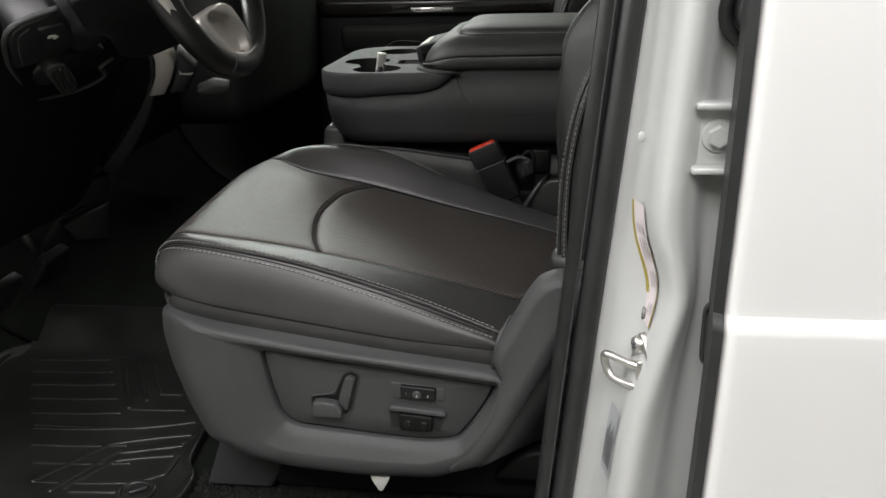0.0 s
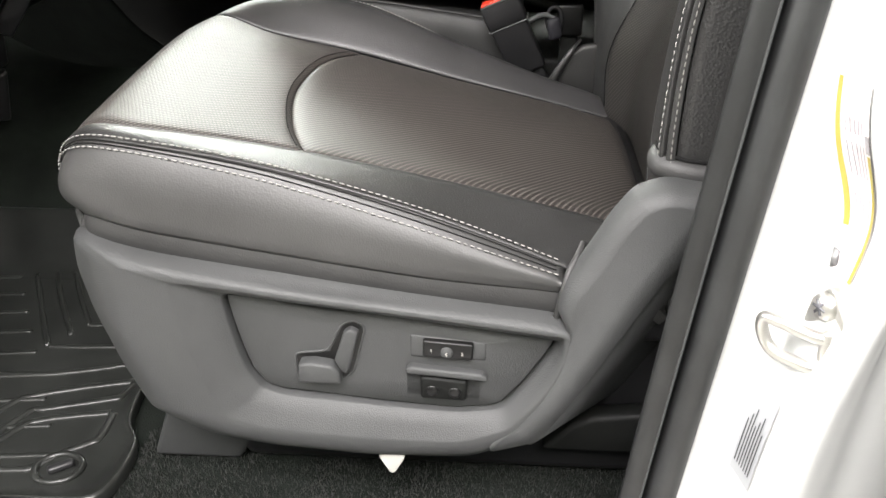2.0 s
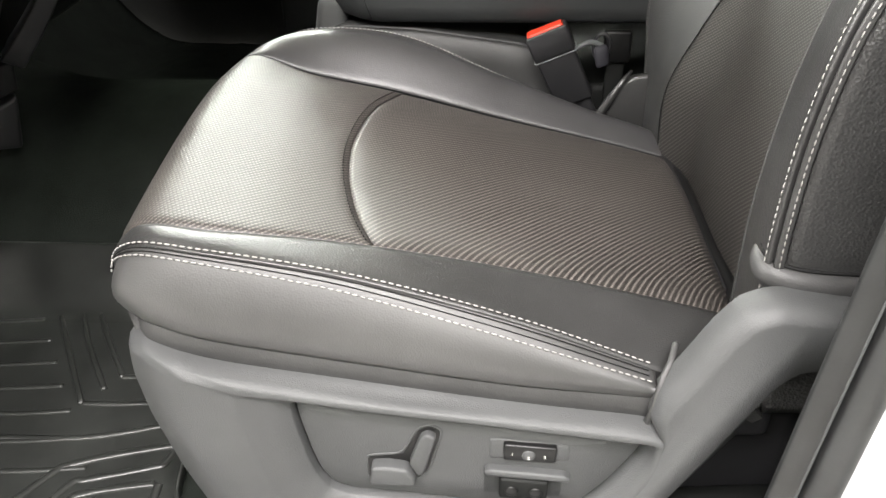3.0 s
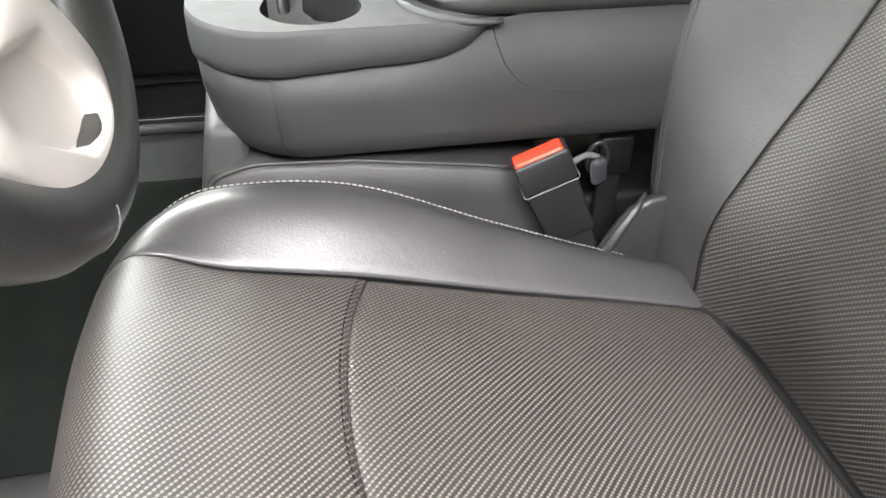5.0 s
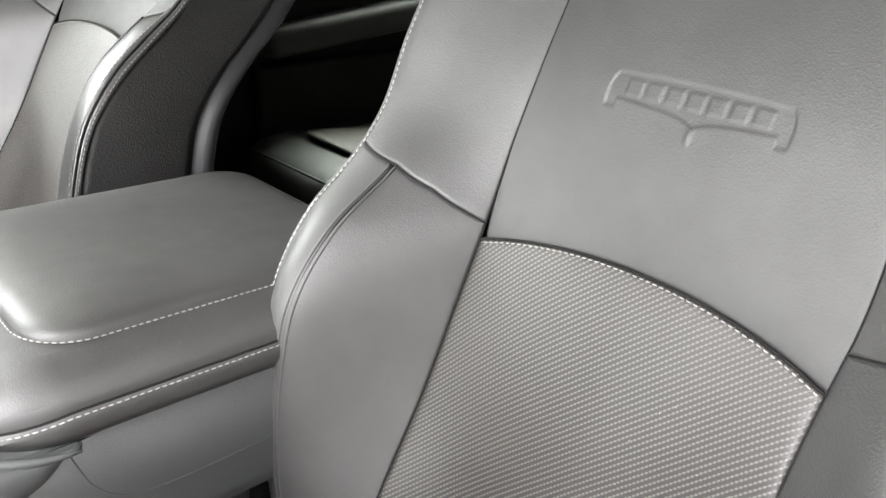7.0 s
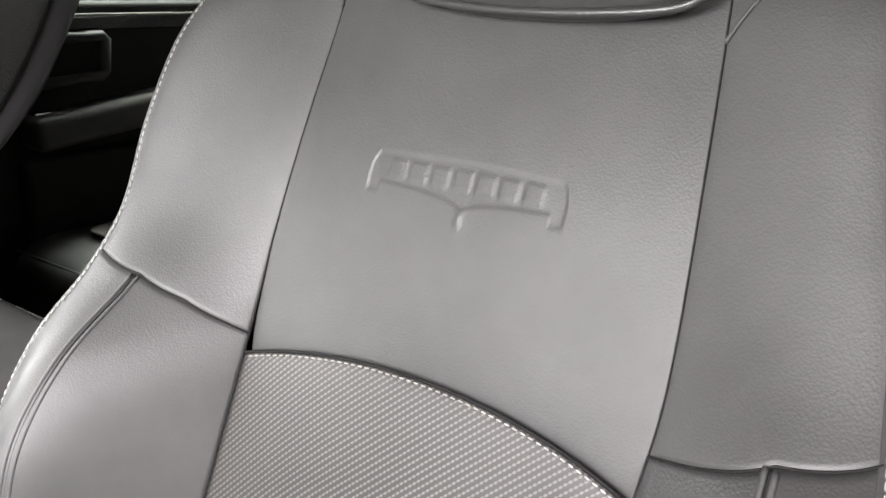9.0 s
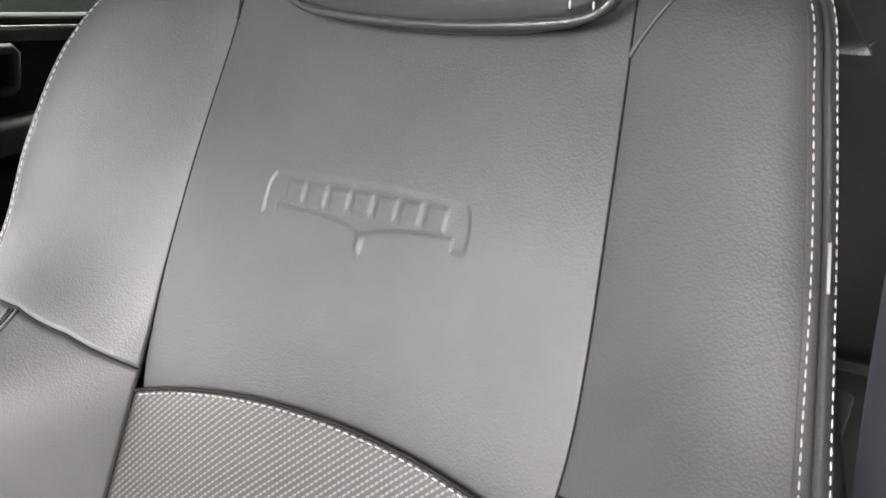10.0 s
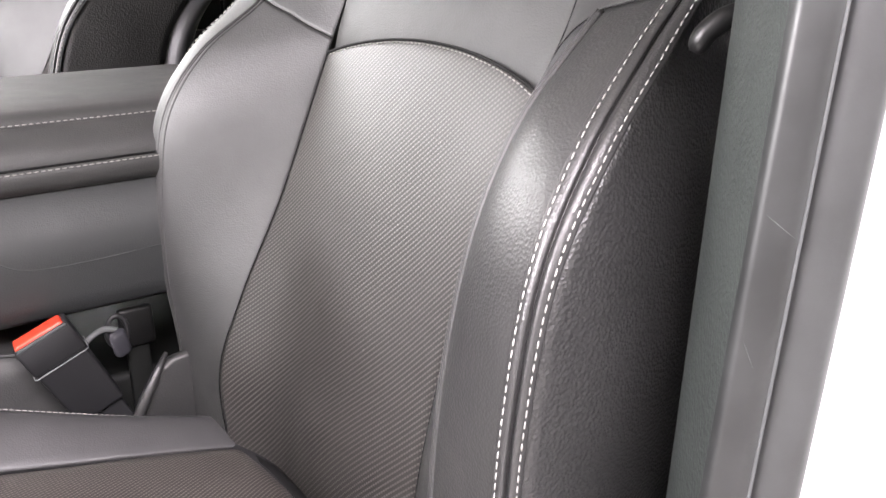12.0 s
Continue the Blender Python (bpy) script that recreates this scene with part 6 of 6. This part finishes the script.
    for x, z, r in ((-0.006, 0.008, 0.0042), (0.001, 0.002, 0.0042), (-0.001, 0.008, 0.003)):
        bm = bmesh.new()
        bmesh.ops.create_cone(bm, cap_ends=True, segments=16, radius1=r, radius2=r, depth=0.0008, matrix=m @ Matrix.Translation((x, -0.0055, z)) @ Matrix.Rotation(radians(90), 4, "X"))
        part("pictogram", bm, white_plastic, mod)
    bm = bmesh.new()
    bmesh.ops.create_cone(bm, cap_ends=True, segments=32, radius1=0.040, radius2=0.036, depth=0.012, matrix=m @ Matrix.Translation((0.004, 0.014, -0.122)) @ Matrix.Rotation(radians(90), 4, "X"))
    kn = part("knob", bm, plastic_smooth, mod, "dark rotary light knob")
    grip = smooth_loop(loop_sample([(-0.018, -0.068), (-0.004, -0.064), (0.010, -0.078), (0.026, -0.150), (0.025, -0.176), (0.012, -0.184), (0.000, -0.172), (-0.020, -0.084)], 48), 2)
    part("grip", moved(prism_xz([tuple(p) for p in grip], -0.010, 0.016, 0.004, 3), m), plastic, kn)
    for k in range(4):
        part("grip_rib", tube([m @ Vector((-0.013 + 0.007 * k + 0.013 * q, -0.0104, -0.080 - 0.085 * q)) for q in np.linspace(0, 1, 8)], 0.0014, 6), plastic_smooth, kn)
    edge = catmull(np.array([(0.020, 0.085), (0.034, 0.030), (0.048, -0.017), (0.078, -0.054), (0.100, -0.127), (0.147, -0.165)]), np.linspace(0, 5, 40))
    part("column_surround", moved(prism_xz([tuple(p) for p in edge] + [(0.24, -0.17), (0.22, 0.0), (0.12, 0.10)], -0.012, 0.05, 0.006, 3), m), plastic_smooth, d)
    part("steering_column", tube([(-0.86, 1.39, 1.37), (-0.74, 1.385, 1.425), (-0.60, 1.380, 1.475)], [0.075, 0.07, 0.06], 20), plastic_smooth, d)
    part("stalk", tube([(-0.66, 1.47, 1.43), (-0.635, 1.56, 1.425), (-0.62, 1.62, 1.42)], [0.009, 0.008, 0.010], 10), plastic_smooth, d)
    # dull grey side of the centre stack low in the footwell
    for quad in ([(-1.047, 1.709, 1.037), (-0.934, 1.794, 1.065), (-0.938, 1.791, 1.014), (-1.041, 1.715, 0.978)], [(-1.027, 1.725, 0.967), (-0.942, 1.789, 1.006), (-0.953, 1.781, 0.919), (-1.006, 1.741, 0.929)]):
        bm = bmesh.new()
        near = [bm.verts.new(p) for p in quad]
        far = [bm.verts.new((x - 0.02, y + 0.027, z)) for x, y, z in quad]
        bm.faces.new(near)
        bm.faces.new(far[::-1])
        for k in range(4):
            bm.faces.new((near[k], far[k], far[(k + 1) % 4], near[(k + 1) % 4]))
        bmesh.ops.recalc_face_normals(bm, faces=bm.faces)
        bmesh.ops.bevel(bm, geom=bm.edges[:], offset=0.006, segments=2, profile=0.5, affect="EDGES", clamp_overlap=True)
        part("lower_panel", bm, plastic_smooth, d, "dark lower side panel")
    for y in (1.50, 1.66):
        p = thing("pedal", "black rubber pedal in the dark footwell", "pedal", "pedals")
        part("pad", moved(box_bm(-0.012, 0.012, -0.045, 0.045, -0.04, 0.04, 0.006), pose(-1.03, y, 0.90, 0, 35, 0)), seal_rubber, p)
        part("arm", tube([(-1.04, y, 0.92), (-1.10, y, 1.05), (-1.12, y, 1.2)], 0.010, 8), steel, p)


dashboard()


def steering_wheel():
    w = thing("steering_wheel", "black leather steering wheel with silver spokes", "steering wheel")
    m = Matrix.Translation((-0.512, 1.379, 1.515)) @ Matrix.Rotation(radians(2.3), 4, "Z") @ Matrix.Rotation(radians(-18.5), 4, "Y")
    # in the wheel's frame: x towards the driver, y across, z up
    ang = np.linspace(0, 2 * math.pi, 120, endpoint=False)
    verts = []
    for a in ang:
        flat = 1 - 0.015 * max(0, -math.sin(a)) ** 6
        c = Vector((0, math.cos(a), math.sin(a)))
        for k in range(14):
            b = 2 * math.pi * k / 14
            r = 0.184 * flat + 0.0165 * math.cos(b) * (1.25 if math.cos(b) < 0 else 1)
            verts.append(m @ (c * r + Vector((0.0175 * math.sin(b), 0, 0))))
    n = 14
    faces = [(i * n + k, i * n + (k + 1) % n, ((i + 1) % 120) * n + (k + 1) % n, ((i + 1) % 120) * n + k) for i in range(120) for k in range(n)]
    part("rim", (verts, faces), wheel_leather, w)
    for a in (radians(249),):
        c = Vector((0, math.cos(a), math.sin(a)))
        ring = [m @ (c * (0.182 + 0.0172 * math.cos(b) * (1.25 if math.cos(b) < 0 else 1)) + Vector((0.0182 * math.sin(b), 0, 0))) for b in np.linspace(0.0, 1.5, 20)]
        part("rim_seam", tube(ring, 0.0005, 6), plastic, w, "pale seam across the rim")
    hub = bmesh.new()
    bmesh.ops.create_cone(hub, cap_ends=True, segments=40, radius1=0.082, radius2=0.066, depth=0.05, matrix=Matrix.Rotation(radians(90), 4, "Y"))
    bmesh.ops.bevel(hub, geom=hub.edges[:], offset=0.01, segments=3, profile=0.5, affect="EDGES", clamp_overlap=True)
    part("hub", moved(hub, m @ Matrix.Translation((0.005, 0, 0))), leather_soft, w)
    for side in (-1, 1):
        arm = part("side_spoke", moved(box_bm(-0.010, 0.010, min(side * 0.06, side * 0.178), max(side * 0.06, side * 0.178), -0.022, 0.022, 0.006), m), plastic_smooth, w)
        part("spoke_trim", moved(box_bm(0.006, 0.013, min(side * 0.08, side * 0.165), max(side * 0.08, side * 0.165), -0.026, -0.018, 0.002), m), silver, arm)
    # one wide lower spoke: a silver plate with a rounded slot, and a curved bar beside it
    def polar(points, centre, n=96):
        L = loop_sample(points, 600) - np.array(centre)
        ang = np.unwrap(np.arctan2(L[:, 1], L[:, 0]))
        if ang[-1] < ang[0]:
            L, ang = L[::-1], ang[::-1]
        w = np.linspace(0, 2 * math.pi, n, endpoint=False)
        r = np.interp((w - ang[0]) % (2 * math.pi), ang - ang[0], np.linalg.norm(L, axis=1))
        return smooth_loop(np.stack([r * np.cos(w), r * np.sin(w)], -1), 5) + np.array(centre)
    mid = (-0.035, -0.133)
    P = polar([(-0.129, -0.103), (-0.017, -0.089), (0.019, -0.094), (0.040, -0.122), (0.052, -0.153), (0.025, -0.169), (-0.012, -0.174), (-0.060, -0.171), (-0.072, -0.165)], mid)
    S = polar([(-0.096, -0.117), (-0.086, -0.103), (-0.060, -0.099), (-0.005, -0.112), (0.025, -0.148), (0.021, -0.163), (-0.004, -0.166), (-0.038, -0.159)], mid)

    def lay(L, x, grow=0.0):
        c = np.array(mid)
        return np.array([m @ Vector((x, *(p + (c - p) / np.linalg.norm(c - p) * grow))) for p in L])
    part("lower_spoke", rings([lay(P, -0.008), lay(P, 0.010), lay(P, 0.013, 0.003), lay(S, 0.014, -0.003), lay(S, 0.012), lay(S, 0.002, 0.003), lay(S, 0.001, 0.005)]), silver, w, "satin silver spoke with slot")
    bar = catmull(np.array([(-0.190, -0.060), (-0.178, -0.080), (-0.151, -0.115), (-0.111, -0.142), (-0.075, -0.164)]), np.linspace(0, 4, 30))
    verts = []
    for y, z in bar:
        for dx, s in ((0.004, -0.006), (0.012, -0.002), (0.013, 0.005), (0.004, 0.010), (-0.008, 0.002)):
            verts.append(m @ Vector((dx, y + s * 0.8, z + s * 0.6)))
    faces = [(i * 5 + k, i * 5 + (k + 1) % 5, i * 5 + 5 + (k + 1) % 5, i * 5 + 5 + k) for i in range(29) for k in range(5)]
    part("spoke_bar", (verts, faces), silver, w, "narrow silver bar")
    part("spoke_infill", moved(box_bm(-0.012, -0.004, -0.10, 0.03, -0.165, -0.04, 0.004), m), plastic_smooth, w)


steering_wheel()


def floor_tray():
    t = thing("floor_storage_tray", "grey plastic storage tray on the passenger side floor", "tray")
    part("base", box_bm(-0.66, -0.47, 1.80, 2.42, 0.752, 0.845, 0.01), plastic_mid, t)
    part("rim", tube([(-0.47, 2.36, 0.86), (-0.60, 2.36, 0.862), (-0.645, 2.34, 0.862), (-0.665, 2.29, 0.86), (-0.665, 2.02, 0.857)], 0.009, 10), plastic_mid, t)
    for k in range(4):
        part("rib", box_bm(-0.80, -0.50, 2.44 + 0.045 * k, 2.452 + 0.045 * k, 0.752, 0.775, 0.003), rubber_mat, t)


floor_tray()


# ---- far side of the cab ----
def far_doors():
    d = thing("front_passenger_door", "black front passenger door panel with wood strip", "door")
    # door panels take the dim far side into their near-black colour
    part("panel", box_bm(-0.75, 0.50, 2.76, 2.82, 0.78, 1.45, 0.015), shaded_black, d)
    part("armrest", box_bm(-0.65, 0.35, 2.70, 2.77, 1.20, 1.28, 0.02), shaded_black, d)
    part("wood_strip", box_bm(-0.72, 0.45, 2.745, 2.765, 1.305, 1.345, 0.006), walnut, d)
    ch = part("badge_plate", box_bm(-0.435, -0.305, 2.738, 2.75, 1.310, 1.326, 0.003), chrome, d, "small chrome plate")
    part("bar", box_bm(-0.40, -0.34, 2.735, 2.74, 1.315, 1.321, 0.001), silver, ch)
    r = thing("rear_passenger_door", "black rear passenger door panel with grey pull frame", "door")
    part("panel", box_bm(0.52, 1.60, 2.77, 2.82, 0.78, 1.62, 0.015), shaded_black, r)
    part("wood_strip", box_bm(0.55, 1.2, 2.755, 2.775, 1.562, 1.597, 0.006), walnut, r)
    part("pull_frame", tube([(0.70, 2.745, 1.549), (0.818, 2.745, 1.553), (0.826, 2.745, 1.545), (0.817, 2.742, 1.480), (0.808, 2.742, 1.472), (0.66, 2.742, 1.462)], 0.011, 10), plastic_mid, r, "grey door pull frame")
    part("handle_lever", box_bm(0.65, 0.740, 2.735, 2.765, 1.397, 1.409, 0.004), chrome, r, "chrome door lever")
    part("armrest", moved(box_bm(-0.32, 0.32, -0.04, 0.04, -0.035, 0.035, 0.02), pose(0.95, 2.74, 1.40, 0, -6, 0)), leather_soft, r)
    part("map_pocket", box_bm(0.62, 1.3, 2.74, 2.775, 1.10, 1.32, 0.03), shaded_black, r)
    pane = part("pane", box_bm(0.53, 1.58, 2.792, 2.797, 1.60, 1.94, 0.001), tinted_glass, r, "dark tinted window pane")
    pane.visible_shadow = False


far_doors()


# wall colour blackened in place of the shade on the far side
structure("wall_cab_far", box_bm(-1.36, 1.68, 2.825, 2.86, 0.55, 1.42, 0.01), shaded_black, "far side wall of the cab below the windows, shade put into its colour")
structure("trim_far_pillar", box_bm(0.02, 0.52, 2.765, 2.82, 1.40, 1.95, 0.02), plastic, "dark far pillar between the side windows")


def rear_bench():
    b = thing("rear_bench", "black leather rear bench seat", "bench seat")
    out = [(0.57, 1.0), (0.553, 1.09), (0.567, 1.145), (0.63, 1.165), (0.85, 1.16), (1.15, 1.13), (1.25, 1.12), (1.25, 1.0)]
    L = smooth_loop(loop_sample(out, 80), 3)
    c = L.mean(0)
    for ya, yb in ((1.10, 1.72), (1.725, 2.12), (2.125, 2.74)):
        R = [np.stack([L[:, 0] * s + c[0] * (1 - s), np.full(80, y), L[:, 1] * s + c[1] * (1 - s)], -1) for s, y in ((0.6, ya), (0.95, ya + 0.004), (1.0, ya + 0.025), (1.0, yb - 0.025), (0.95, yb - 0.004), (0.6, yb))]
        part("bench_pad", rings(R, cap_first=True), leather_soft, b)
        part("back_pad", moved(box_bm(-0.06, 0.06, ya + 0.003, yb - 0.003, 0.0, 0.62, 0.035, 4), pose(1.28, 0, 1.12, 0, 12, 0)), leather_soft, b)
        insert = [tuple(p) for p in rounded_rect(-0.20, 0.20, (ya - yb) / 2 + 0.075, (yb - ya) / 2 - 0.075, 0.04, 5)]
        part("seat_insert", moved(prism_xy(insert, -0.004, 0.004, 0.003), pose(0.88, (ya + yb) / 2, 1.163, 0, 4.0, 0)), bench_leather, b, "brownish perforated insert")
        part("piping", tube([(0.572, ya + 0.02, 1.148), (0.572, yb - 0.02, 1.148)], 0.003, 8), leather, b)
    part("base", box_bm(0.66, 1.3, 1.12, 2.72, 0.76, 1.02, 0.02), plastic, b)


rear_bench()
